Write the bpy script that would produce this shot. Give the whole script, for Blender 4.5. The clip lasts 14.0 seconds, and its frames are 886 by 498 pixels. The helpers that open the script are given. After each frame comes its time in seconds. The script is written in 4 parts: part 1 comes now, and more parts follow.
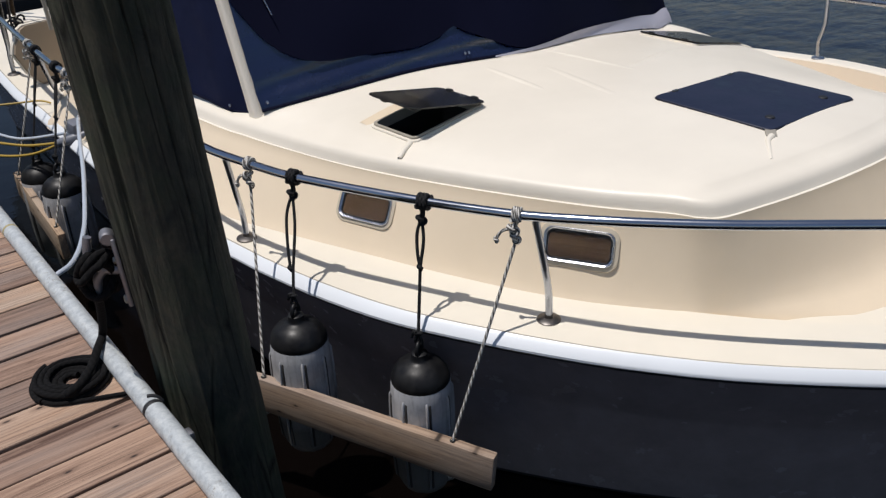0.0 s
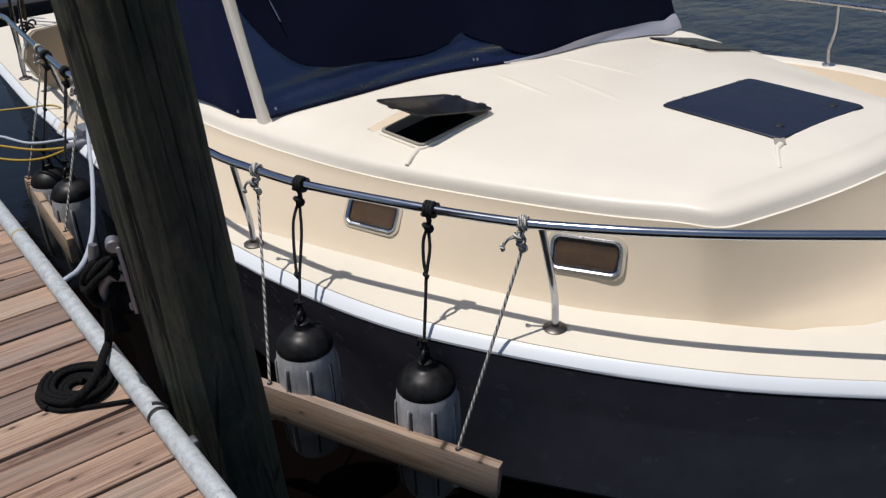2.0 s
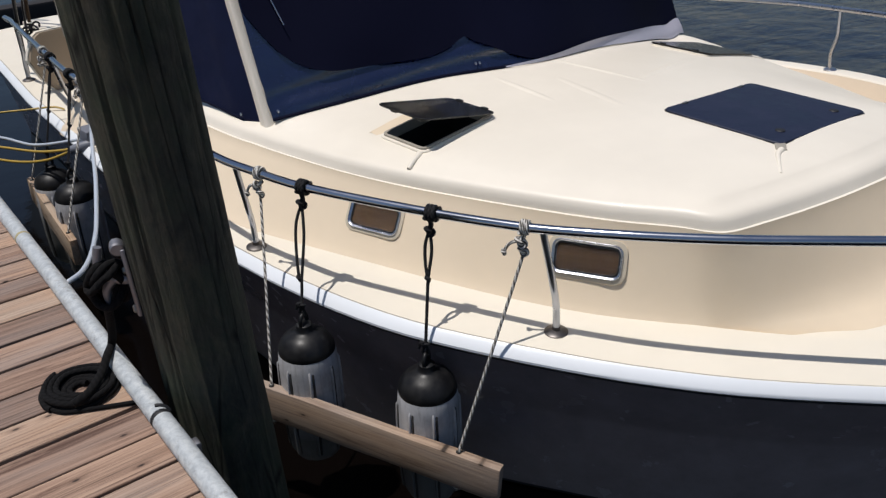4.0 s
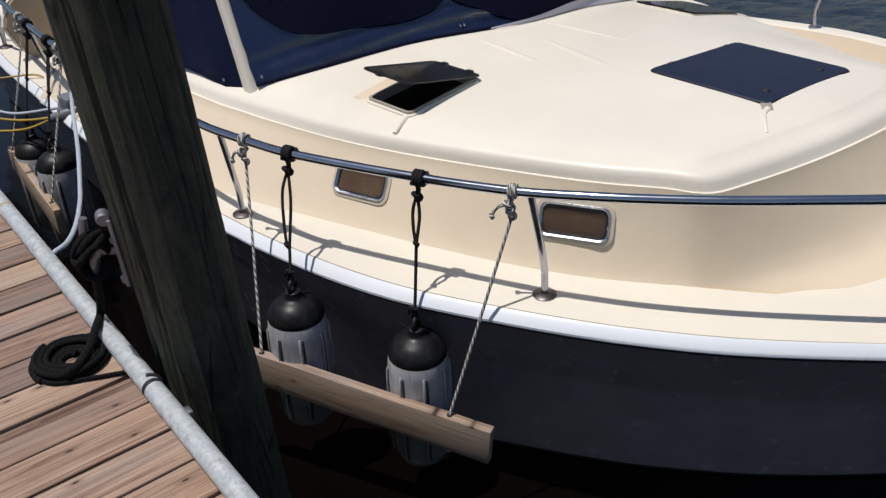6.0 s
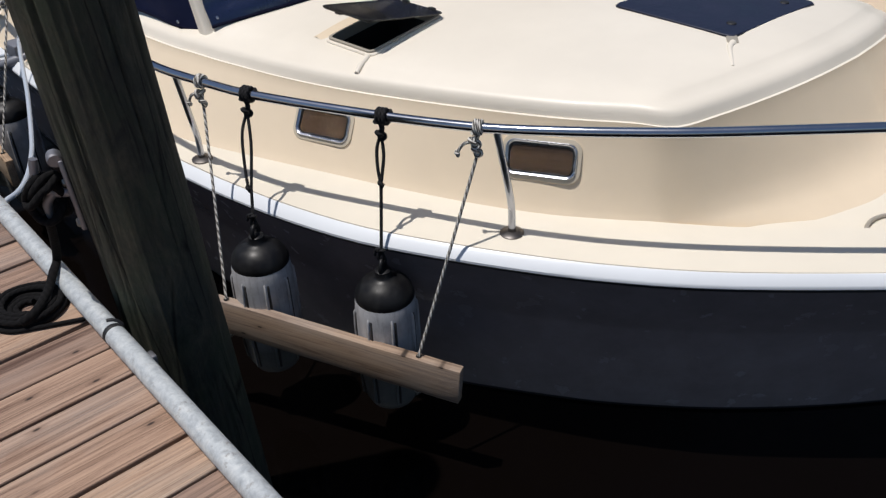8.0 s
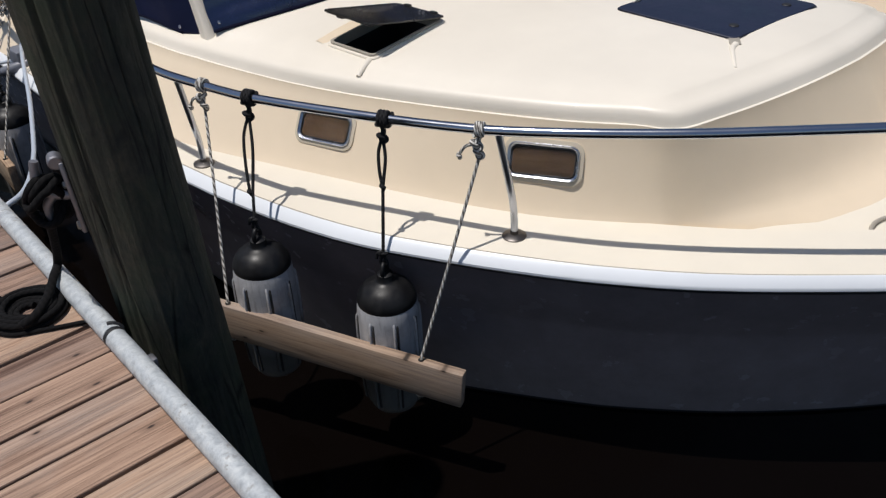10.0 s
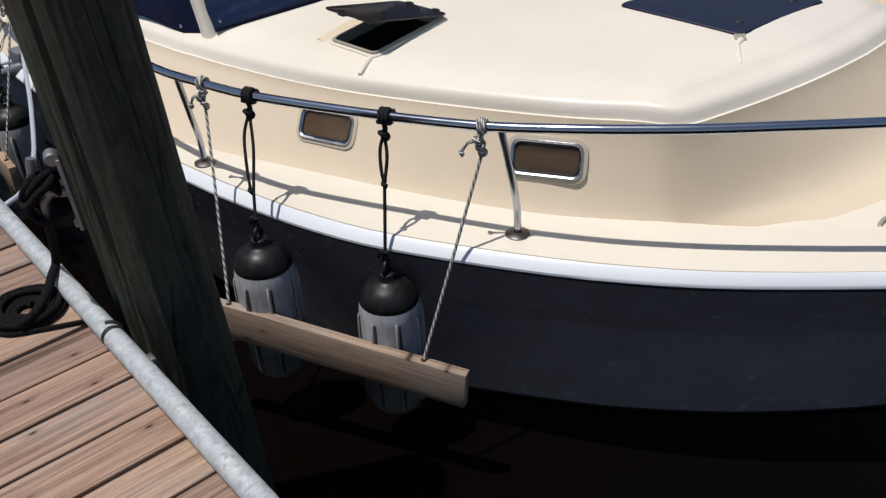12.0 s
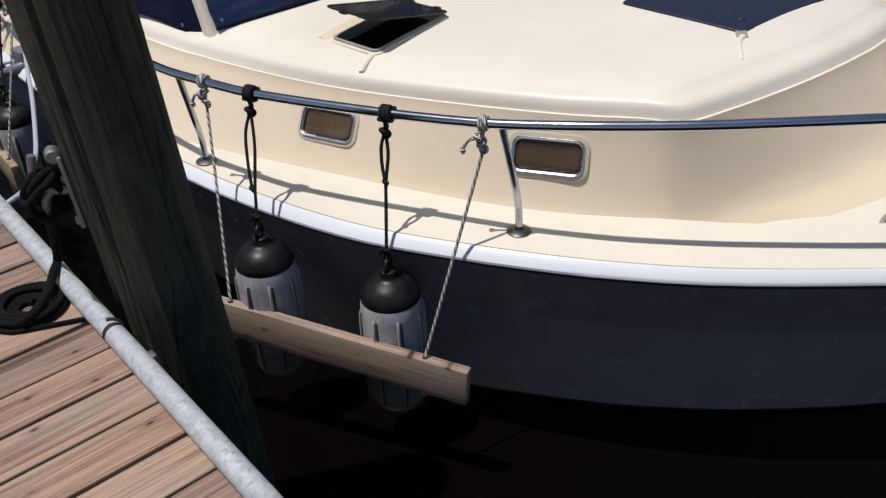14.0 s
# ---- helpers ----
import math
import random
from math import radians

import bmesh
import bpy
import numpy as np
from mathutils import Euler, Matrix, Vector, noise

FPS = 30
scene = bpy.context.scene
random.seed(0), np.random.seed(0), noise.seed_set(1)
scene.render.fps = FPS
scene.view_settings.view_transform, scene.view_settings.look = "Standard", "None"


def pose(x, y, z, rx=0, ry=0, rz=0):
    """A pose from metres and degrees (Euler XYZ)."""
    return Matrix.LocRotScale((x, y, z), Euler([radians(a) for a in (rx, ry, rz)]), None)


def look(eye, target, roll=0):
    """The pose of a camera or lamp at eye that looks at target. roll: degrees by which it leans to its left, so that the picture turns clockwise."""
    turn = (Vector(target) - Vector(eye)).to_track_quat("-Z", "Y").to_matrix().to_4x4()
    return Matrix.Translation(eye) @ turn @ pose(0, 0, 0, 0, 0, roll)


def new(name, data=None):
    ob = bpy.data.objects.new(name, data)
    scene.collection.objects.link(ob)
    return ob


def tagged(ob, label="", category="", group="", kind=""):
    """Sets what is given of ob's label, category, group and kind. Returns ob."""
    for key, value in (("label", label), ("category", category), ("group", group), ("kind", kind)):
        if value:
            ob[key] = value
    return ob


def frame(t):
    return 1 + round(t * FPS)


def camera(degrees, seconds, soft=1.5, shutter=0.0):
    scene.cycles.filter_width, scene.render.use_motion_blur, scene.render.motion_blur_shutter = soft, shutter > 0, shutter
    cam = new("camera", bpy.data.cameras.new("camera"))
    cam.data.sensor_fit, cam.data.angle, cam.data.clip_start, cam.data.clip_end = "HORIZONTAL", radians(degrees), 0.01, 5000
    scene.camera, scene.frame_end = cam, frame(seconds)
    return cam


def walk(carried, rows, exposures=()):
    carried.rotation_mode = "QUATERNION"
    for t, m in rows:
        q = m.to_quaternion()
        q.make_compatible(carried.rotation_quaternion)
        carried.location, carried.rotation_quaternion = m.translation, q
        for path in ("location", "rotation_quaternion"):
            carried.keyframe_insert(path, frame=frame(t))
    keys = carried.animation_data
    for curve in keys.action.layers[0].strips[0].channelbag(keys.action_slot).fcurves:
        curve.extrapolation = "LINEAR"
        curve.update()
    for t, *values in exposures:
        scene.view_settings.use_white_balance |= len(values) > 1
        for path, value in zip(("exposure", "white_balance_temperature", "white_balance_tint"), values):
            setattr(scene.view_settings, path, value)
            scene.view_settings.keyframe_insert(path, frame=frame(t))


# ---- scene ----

import itertools

cam = camera(53.7, 14.0, soft=1.35)
PATH = [
    (0, (-0.0342, 0.0037, 1.5123), (1.0561, 1.3880, 0.5650), -1.97),
    (0.5, (-0.0258, 0.0050, 1.5134), (1.0585, 1.3944, 0.5690), -2.07),
    (1, (-0.0142, 0.0155, 1.5197), (1.0632, 1.4076, 0.5705), -2.20),
    (1.5, (-0.0153, 0.0102, 1.5234), (1.0606, 1.4077, 0.5791), -2.06),
    (2, (-0.0165, 0.0050, 1.5237), (1.0576, 1.4052, 0.5838), -2.03),
    (2.5, (-0.0193, 0.0020, 1.5255), (1.0572, 1.4034, 0.5883), -1.98),
    (3, (-0.0164, -0.0069, 1.5268), (1.0559, 1.3982, 0.5920), -1.90),
    (5.5, (-0.0339, 0.0097, 1.5469), (1.0419, 1.4014, 0.5945), -1.72),
    (6, (-0.0269, 0.0078, 1.5416), (1.0444, 1.3601, 0.5296), -2.24),
    (6.5, (-0.0271, 0.0005, 1.5247), (1.0655, 1.3156, 0.4868), -2.31),
    (7, (-0.0235, -0.0050, 1.5018), (1.0663, 1.2787, 0.4230), -2.36),
    (7.5, (-0.0257, 0.0086, 1.4914), (1.0728, 1.2700, 0.3946), -2.11),
    (8, (-0.0231, 0.0166, 1.4785), (1.0685, 1.2782, 0.3757), -2.11),
    (10.5, (-0.0198, 0.0141, 1.4557), (1.0734, 1.2917, 0.3720), -2.46),
    (11, (-0.0190, 0.0144, 1.4496), (1.0731, 1.2953, 0.3699), -2.50),
    (11.5, (-0.0145, 0.0193, 1.4361), (1.0780, 1.3051, 0.3617), -2.55),
    (12, (-0.0032, 0.0241, 1.4267), (1.0849, 1.3086, 0.3458), -2.77),
    (12.5, (0.0002, 0.0240, 1.4246), (1.0835, 1.3084, 0.3410), -2.81),
    (13, (-0.0017, 0.0189, 1.4200), (1.0781, 1.3106, 0.3393), -2.87),
    (13.5, (-0.0027, 0.0162, 1.4167), (1.0773, 1.3091, 0.3392), -2.90),
    (14, (-0.0019, 0.0174, 1.4180), (1.0811, 1.3065, 0.3381), -2.97),
]
walk(cam, [(t, look(eye, target, roll)) for t, eye, target, roll in PATH])

# ---------------------------------------------------------------- light
SUN = Vector((-0.265, 0.125, 1.0)).normalized()
world = bpy.data.worlds.new("sky")
scene.world = world
world.use_nodes = True
wn = world.node_tree.nodes
sky = wn.new("ShaderNodeTexSky")
sky.sky_type = "NISHITA"
sky.sun_disc = False
sky.ozone_density = 3.0
sky.sun_elevation = math.asin(SUN.z)
sky.sun_rotation = math.atan2(SUN.x, SUN.y)
world.node_tree.links.new(sky.outputs[0], wn["Background"].inputs[0])
wn["Background"].inputs[1].default_value = 0.066
lamp = bpy.data.lights.new("sun", "SUN")
lamp.energy, lamp.angle, lamp.color = 3.5, radians(0.6), (1.0, 0.955, 0.915)
sun = new("sun", lamp)
sun.matrix_world = look((0, 0, 30), Vector((0, 0, 30)) - SUN)


# ---------------------------------------------------------------- materials
def mat(name, base, rough=0.5, metal=0.0, spec=0.5, coat=0.0):
    """A node material and its principled shader."""
    m = bpy.data.materials.new(name)
    m.use_nodes = True
    b = m.node_tree.nodes["Principled BSDF"]
    b.inputs["Base Color"].default_value = (*base, 1)
    b.inputs["Roughness"].default_value = rough
    b.inputs["Metallic"].default_value = metal
    b.inputs["Specular IOR Level"].default_value = spec
    b.inputs["Coat Weight"].default_value = coat
    return m, m.node_tree, b


def link(nt, a, b):
    nt.links.new(a, b)


def coords(nt, scale=(1, 1, 1), kind="Object", turn=(0, 0, 0)):
    tc = nt.nodes.new("ShaderNodeTexCoord")
    mp = nt.nodes.new("ShaderNodeMapping")
    mp.inputs["Scale"].default_value = scale
    mp.inputs["Rotation"].default_value = turn
    link(nt, tc.outputs[kind], mp.inputs["Vector"])
    return mp.outputs["Vector"]


def noise_tex(nt, vec, scale, detail=5, rough=0.6, warp=0.0):
    n = nt.nodes.new("ShaderNodeTexNoise")
    n.inputs["Scale"].default_value = scale
    n.inputs["Detail"].default_value = detail
    n.inputs["Roughness"].default_value = rough
    n.inputs["Distortion"].default_value = warp
    if vec is not None:
        link(nt, vec, n.inputs["Vector"])
    return n.outputs["Fac"]


def ramp(nt, fac, stops):
    r = nt.nodes.new("ShaderNodeValToRGB")
    while len(r.color_ramp.elements) < len(stops):
        r.color_ramp.elements.new(0.5)
    for e, (at, c) in zip(r.color_ramp.elements, stops):
        e.position = at
        e.color = (*c, 1) if isinstance(c, tuple) else (c, c, c, 1)
    link(nt, fac, r.inputs["Fac"])
    return r.outputs["Color"]


def mix(nt, a, b, fac, how="MIX"):
    n = nt.nodes.new("ShaderNodeMix")
    n.data_type, n.blend_type = "RGBA", how
    for sock, v in ((n.inputs["Factor"], fac), (n.inputs["A"], a), (n.inputs["B"], b)):
        if hasattr(v, "links"):
            link(nt, v, sock)
        elif isinstance(v, tuple):
            sock.default_value = (*v, 1)
        else:
            sock.default_value = v
    return n.outputs["Result"]


def bump(nt, shader, height, strength, distance, under=None):
    b = nt.nodes.new("ShaderNodeBump")
    b.inputs["Strength"].default_value = strength
    b.inputs["Distance"].default_value = distance
    link(nt, height, b.inputs["Height"])
    if under is not None:
        link(nt, under, b.inputs["Normal"])
    link(nt, b.outputs["Normal"], shader.inputs["Normal"])
    return b.outputs["Normal"]


def gelcoat(name, base, rough, grit=0.0):
    m, nt, b = mat(name, base, rough, spec=0.4, coat=0.06)
    v = coords(nt)
    big = noise_tex(nt, v, 2.2, 4)
    fine = noise_tex(nt, v, 14, 4)
    c = mix(nt, ramp(nt, big, [(0.3, tuple(0.93 * k for k in base)), (0.7, base)]), tuple(0.93 * k for k in base),
            ramp(nt, noise_tex(nt, v, 6, 3), [(0.45, 0.0), (0.75, 0.35)]))
    link(nt, c, b.inputs["Base Color"])
    link(nt, ramp(nt, fine, [(0.3, rough * 0.95), (0.8, min(1.0, rough * 1.15))]), b.inputs["Roughness"])
    wavy = bump(nt, b, big, 0.05, 0.02)
    if grit:
        bump(nt, b, noise_tex(nt, v, 420, 3), grit, 0.002, wavy)
    return m


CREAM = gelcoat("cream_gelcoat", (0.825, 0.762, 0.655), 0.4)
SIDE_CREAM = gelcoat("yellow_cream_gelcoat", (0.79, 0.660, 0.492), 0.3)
NONSKID = gelcoat("deck_gelcoat", (0.785, 0.722, 0.605), 0.5, 0.25)
WHITE = gelcoat("white_vinyl", (0.80, 0.83, 0.86), 0.3)


def hull_mat():
    m, nt, b = mat("charcoal_gelcoat", (0.05, 0.05, 0.058), 0.12, coat=0.5)
    v = coords(nt)
    dust = noise_tex(nt, v, 5, 8, 0.7)
    c = ramp(nt, dust, [(0.35, (0.262, 0.220, 0.226)), (0.7, (0.335, 0.288, 0.295))])
    link(nt, c, b.inputs["Base Color"])
    link(nt, ramp(nt, noise_tex(nt, v, 9, 8), [(0.3, 0.10), (0.75, 0.34)]), b.inputs["Roughness"])
    bump(nt, b, noise_tex(nt, v, 1.6, 2), 0.06, 0.04)
    return m


HULL = hull_mat()
ANTIFOUL = mat("black_antifouling", (0.012, 0.012, 0.014), 0.55)[0]


def canvas_mat(name, folds, dull=0.16):
    m, nt, b = mat(name, (0.012, 0.02, 0.075), 0.3, spec=0.6 if dull < 0.3 else 0.15)
    v = coords(nt)
    c = ramp(nt, noise_tex(nt, v, 3.5, 6), [(0.3, (0.005, 0.008, 0.030)), (0.75, (0.009, 0.014, 0.048))])
    link(nt, c, b.inputs["Base Color"])
    link(nt, ramp(nt, noise_tex(nt, v, 9, 5), [(0.3, dull), (0.75, dull + 0.2)]), b.inputs["Roughness"])
    n1 = bump(nt, b, noise_tex(nt, coords(nt, (1, 1, 3.0)), 4.0, 2, 0.4, 0.8), folds, 0.035)
    if dull < 0.3:
        b.inputs["Coat Weight"].default_value = 1.0
        b.inputs["Coat Roughness"].default_value = 0.14
        b.inputs["Coat IOR"].default_value = 1.7
        b.inputs["Coat Tint"].default_value = (0.72, 0.82, 1.0, 1)
        link(nt, n1, b.inputs["Coat Normal"])
    bump(nt, b, noise_tex(nt, v, 900, 2), 0.12, 0.001, n1)
    return m


CANVAS = canvas_mat("navy_canvas", 0.12)
SMOOTH_CANVAS = canvas_mat("taut_navy_canvas", 0.05, 0.5)
CANVAS_DARK = mat("dark_navy_mesh", (0.0025, 0.0035, 0.016), 0.8, spec=0.1)[0]


def steel_mat(name, base, r0, r1):
    m, nt, b = mat(name, base, r0, 1.0)
    v = coords(nt)
    link(nt, ramp(nt, noise_tex(nt, v, 9, 3), [(0.3, r0), (0.8, r1)]), b.inputs["Roughness"])
    return m


STEEL = steel_mat("polished_stainless", (0.50, 0.52, 0.57), 0.24, 0.38)
RAIL_STEEL = steel_mat("bright_stainless", (0.50, 0.52, 0.57), 0.14, 0.22)
SHADED_STEEL = steel_mat("shaded_stainless", (0.13, 0.12, 0.115), 0.35, 0.55)
DULL_STEEL = steel_mat("dull_stainless", (0.38, 0.34, 0.28), 0.3, 0.42)


def galvanised():
    m, nt, b = mat("weathered_galvanised", (0.5, 0.53, 0.54), 0.5, 0.12)
    v = coords(nt)
    n = noise_tex(nt, v, 38, 9, 0.75, 0.4)
    c = ramp(nt, n, [(0.34, (0.34, 0.365, 0.385)), (0.5, (0.47, 0.50, 0.515)), (0.66, (0.60, 0.62, 0.615))])
    rust = ramp(nt, noise_tex(nt, v, 45, 9, 0.8), [(0.54, 0.0), (0.64, 0.85)])
    big = ramp(nt, noise_tex(nt, v, 5, 3), [(0.45, 0.0), (0.65, 1.0)])
    c = mix(nt, c, (0.14, 0.105, 0.075), mix(nt, (0.0, 0.0, 0.0), rust, big))
    link(nt, c, b.inputs["Base Color"])
    link(nt, ramp(nt, n, [(0.3, 0.38), (0.7, 0.62)]), b.inputs["Roughness"])
    bump(nt, b, n, 0.25, 0.003)
    return m


GALV = galvanised()
DULL_GALV = steel_mat("dull_galvanised", (0.30, 0.30, 0.325), 0.5, 0.7)


def plank_mat(name, light, dark, long_axis="X", knots="XY", flame=0.85, lines=0.75):
    """Weathered board: long grain, worn streaks, knots; each board shifts by Object Info's Random."""
    m, nt, b = mat(name, light, 0.75)
    info = nt.nodes.new("ShaderNodeObjectInfo")
    tc = nt.nodes.new("ShaderNodeTexCoord")
    add = nt.nodes.new("ShaderNodeVectorMath")
    add.operation = "MULTIPLY_ADD"
    link(nt, info.outputs["Random"], add.inputs[0])
    add.inputs[1].default_value = (37.0, 11.0, 5.0)
    link(nt, tc.outputs["Object"], add.inputs[2])
    def stretched(sx, sy, sz):
        mp = nt.nodes.new("ShaderNodeMapping")
        mp.inputs["Scale"].default_value = (sx, sy, sz) if long_axis == "X" else (sy, sx, sz)
        link(nt, add.outputs[0], mp.inputs["Vector"])
        return mp.outputs[0]
    grain = noise_tex(nt, stretched(1.5, 46, 46), 1.0, 10, 0.74, 0.8)
    fine = noise_tex(nt, stretched(1.1, 230, 230), 1.0, 5, 0.7, 0.6)
    wear = noise_tex(nt, stretched(1.6, 6, 6), 1.0, 6, 0.6, 0.4)
    c = ramp(nt, grain, [(0.38, dark), (0.47, tuple(0.6 * a + 0.4 * k for a, k in zip(light, dark))), (0.58, light)])
    grey = tuple(0.72 * sum(light) / 3 + 0.28 * k for k in light)
    c = mix(nt, c, grey, ramp(nt, wear, [(0.42, 0.0), (0.68, 0.65)]))
    # growth rings that the saw has cut lengthwise: long flames, dark on their late side
    rings = nt.nodes.new("ShaderNodeTexWave")
    rings.bands_direction = "Y" if long_axis == "X" else "X"
    rings.wave_profile = "SAW"
    for key, value in (("Scale", 24.0), ("Distortion", 9.0), ("Detail", 3.0), ("Detail Scale", 0.35), ("Detail Roughness", 0.45)):
        rings.inputs[key].default_value = value
    link(nt, stretched(0.22, 1.0, 1.0), rings.inputs["Vector"])
    some = ramp(nt, noise_tex(nt, stretched(0.9, 5, 5), 1.0, 3), [(0.38, 0.18 * flame), (0.62, flame)])
    late = mix(nt, (0.0, 0.0, 0.0), ramp(nt, rings.outputs["Fac"], [(0.45, 0.0), (0.85, 0.75), (1.0, 0.2)]), some)
    c = mix(nt, c, tuple(0.55 * a + 0.45 * k for a, k in zip(dark, light)), late)
    c = mix(nt, c, ramp(nt, fine, [(0.36, 0.25), (0.47, 1.0)]), lines, "MULTIPLY")
    tone = ramp(nt, info.outputs["Random"], [(0.0, (0.68, 0.61, 0.58)), (0.5, (0.98, 0.92, 0.89)), (1.0, (1.36, 1.26, 1.10))])
    c = mix(nt, c, tone, 1.0, "MULTIPLY")
    vor = nt.nodes.new("ShaderNodeTexVoronoi")
    vor.voronoi_dimensions = "2D"
    vor.inputs["Scale"].default_value = 1.0
    spot = nt.nodes.new("ShaderNodeMapping")
    spot.inputs["Scale"].default_value = (5.5, 14.0, 14.0)
    spot.inputs["Rotation"].default_value = (math.pi / 2 if knots == "XZ" else 0.0, 0, 0)
    link(nt, add.outputs[0], spot.inputs["Vector"])
    link(nt, spot.outputs[0], vor.inputs["Vector"])
    knot = ramp(nt, vor.outputs["Distance"], [(0.03, 1.0), (0.07, 0.0)])
    halo = ramp(nt, vor.outputs["Distance"], [(0.06, 0.45), (0.2, 0.0)])
    keep = ramp(nt, vor.outputs["Color"], [(0.60, 0.0), (0.64, 1.0)])
    knot = mix(nt, (0.0, 0.0, 0.0), knot, keep)
    halo = mix(nt, (0.0, 0.0, 0.0), halo, keep)
    if knots:
        c = mix(nt, c, tuple(0.9 * k for k in dark), halo)
        c = mix(nt, c, tuple(0.22 * k for k in dark), knot)
    link(nt, c, b.inputs["Base Color"])
    n1 = bump(nt, b, grain, 0.5, 0.004)
    bump(nt, b, fine, 0.35, 0.0015, n1)
    return m


PLANK = plank_mat("weathered_deck_board", (0.405, 0.286, 0.216), (0.110, 0.060, 0.042))
FENDER_WOOD = plank_mat("weathered_plank", (0.40, 0.305, 0.222), (0.150, 0.095, 0.062), knots="XZ", flame=0.5, lines=0.4)
JOIST = plank_mat("shaded_joist", (0.16, 0.12, 0.09), (0.06, 0.045, 0.035), "Y")


def piling_mat():
    m, nt, b = mat("treated_piling", (0.05, 0.045, 0.03), 0.85, spec=0.2)
    v = coords(nt)
    grain = noise_tex(nt, coords(nt, (60, 60, 5.0)), 1.0, 10, 0.78, 0.6)
    blotch = noise_tex(nt, coords(nt, (14, 14, 6)), 1.0, 9, 0.78, 0.5)
    c = ramp(nt, blotch, [(0.34, (0.036, 0.040, 0.035)), (0.5, (0.062, 0.062, 0.050)), (0.68, (0.112, 0.102, 0.074))])
    c = mix(nt, c, (0.016, 0.016, 0.014), ramp(nt, grain, [(0.36, 0.45), (0.50, 0.0)]))
    green = ramp(nt, noise_tex(nt, v, 3.2, 8, 0.7), [(0.46, 0.0), (0.68, 0.6)])
    c = mix(nt, c, (0.050, 0.074, 0.042), green)
    # long thin checks in the wood
    check = nt.nodes.new("ShaderNodeTexVoronoi")
    check.feature = "DISTANCE_TO_EDGE"
    check.inputs["Scale"].default_value = 1.0
    warped = mix(nt, coords(nt, (11, 11, 0.9)), noise_tex(nt, coords(nt, (4, 4, 3)), 1.0, 4), 0.12)
    link(nt, warped, check.inputs["Vector"])
    line = ramp(nt, check.outputs["Distance"], [(0.0, 0.8), (0.024, 0.0)])
    some = ramp(nt, noise_tex(nt, coords(nt, (5, 5, 1.6)), 1.0, 3), [(0.42, 0.0), (0.50, 1.0)])
    cut = mix(nt, (0.0, 0.0, 0.0), line, some)
    c = mix(nt, c, (0.004, 0.004, 0.004), cut)
    link(nt, c, b.inputs["Base Color"])
    n1 = bump(nt, b, grain, 0.9, 0.008)
    n2 = bump(nt, b, blotch, 0.6, 0.01, n1)
    bump(nt, b, noise_tex(nt, v, 110, 7, 0.7), 0.5, 0.004, n2)
    return m


PILING = piling_mat()


def fender_mat():
    m, nt, b = mat("grey_white_vinyl", (0.42, 0.43, 0.45), 0.42)
    v = coords(nt)
    n = noise_tex(nt, v, 9, 7, 0.7)
    c = ramp(nt, n, [(0.3, (0.30, 0.30, 0.315)), (0.55, (0.46, 0.465, 0.485)), (0.8, (0.56, 0.565, 0.585))])
    scuff = ramp(nt, noise_tex(nt, coords(nt, (60, 60, 6)), 1.0, 6, 0.7), [(0.5, 0.0), (0.75, 0.6)])
    c = mix(nt, c, (0.12, 0.115, 0.11), scuff)
    # slime that the splash has left on the lower end
    sep = nt.nodes.new("ShaderNodeSeparateXYZ")
    link(nt, v, sep.inputs[0])
    wet = nt.nodes.new("ShaderNodeMath")
    wet.operation = "MULTIPLY_ADD"
    link(nt, sep.outputs["Z"], wet.inputs[0])
    wet.inputs[1].default_value = -4.0
    wet.inputs[2].default_value = -2.2
    jag = nt.nodes.new("ShaderNodeMath")
    jag.operation = "MULTIPLY_ADD"
    link(nt, n, jag.inputs[0])
    jag.inputs[1].default_value = 0.8
    link(nt, wet.outputs[0], jag.inputs[2])
    c = mix(nt, c, (0.06, 0.062, 0.055), ramp(nt, jag.outputs[0], [(0.35, 0.0), (0.75, 0.8)]))
    link(nt, c, b.inputs["Base Color"])
    bump(nt, b, n, 0.1, 0.003)
    return m


FENDER = fender_mat()
RIB_SHADE = mat("black_rib_shade", (0.035, 0.033, 0.032), 0.7)[0]


def black_rubber():
    m, nt, b = mat("black_vinyl", (0.012, 0.012, 0.014), 0.33, spec=0.3)
    v = coords(nt)
    n = noise_tex(nt, v, 30, 6)
    link(nt, ramp(nt, n, [(0.3, 0.36), (0.8, 0.6)]), b.inputs["Roughness"])
    link(nt, ramp(nt, n, [(0.4, (0.006, 0.006, 0.007)), (0.9, (0.02, 0.02, 0.02))]), b.inputs["Base Color"])
    return m


RUBBER = black_rubber()


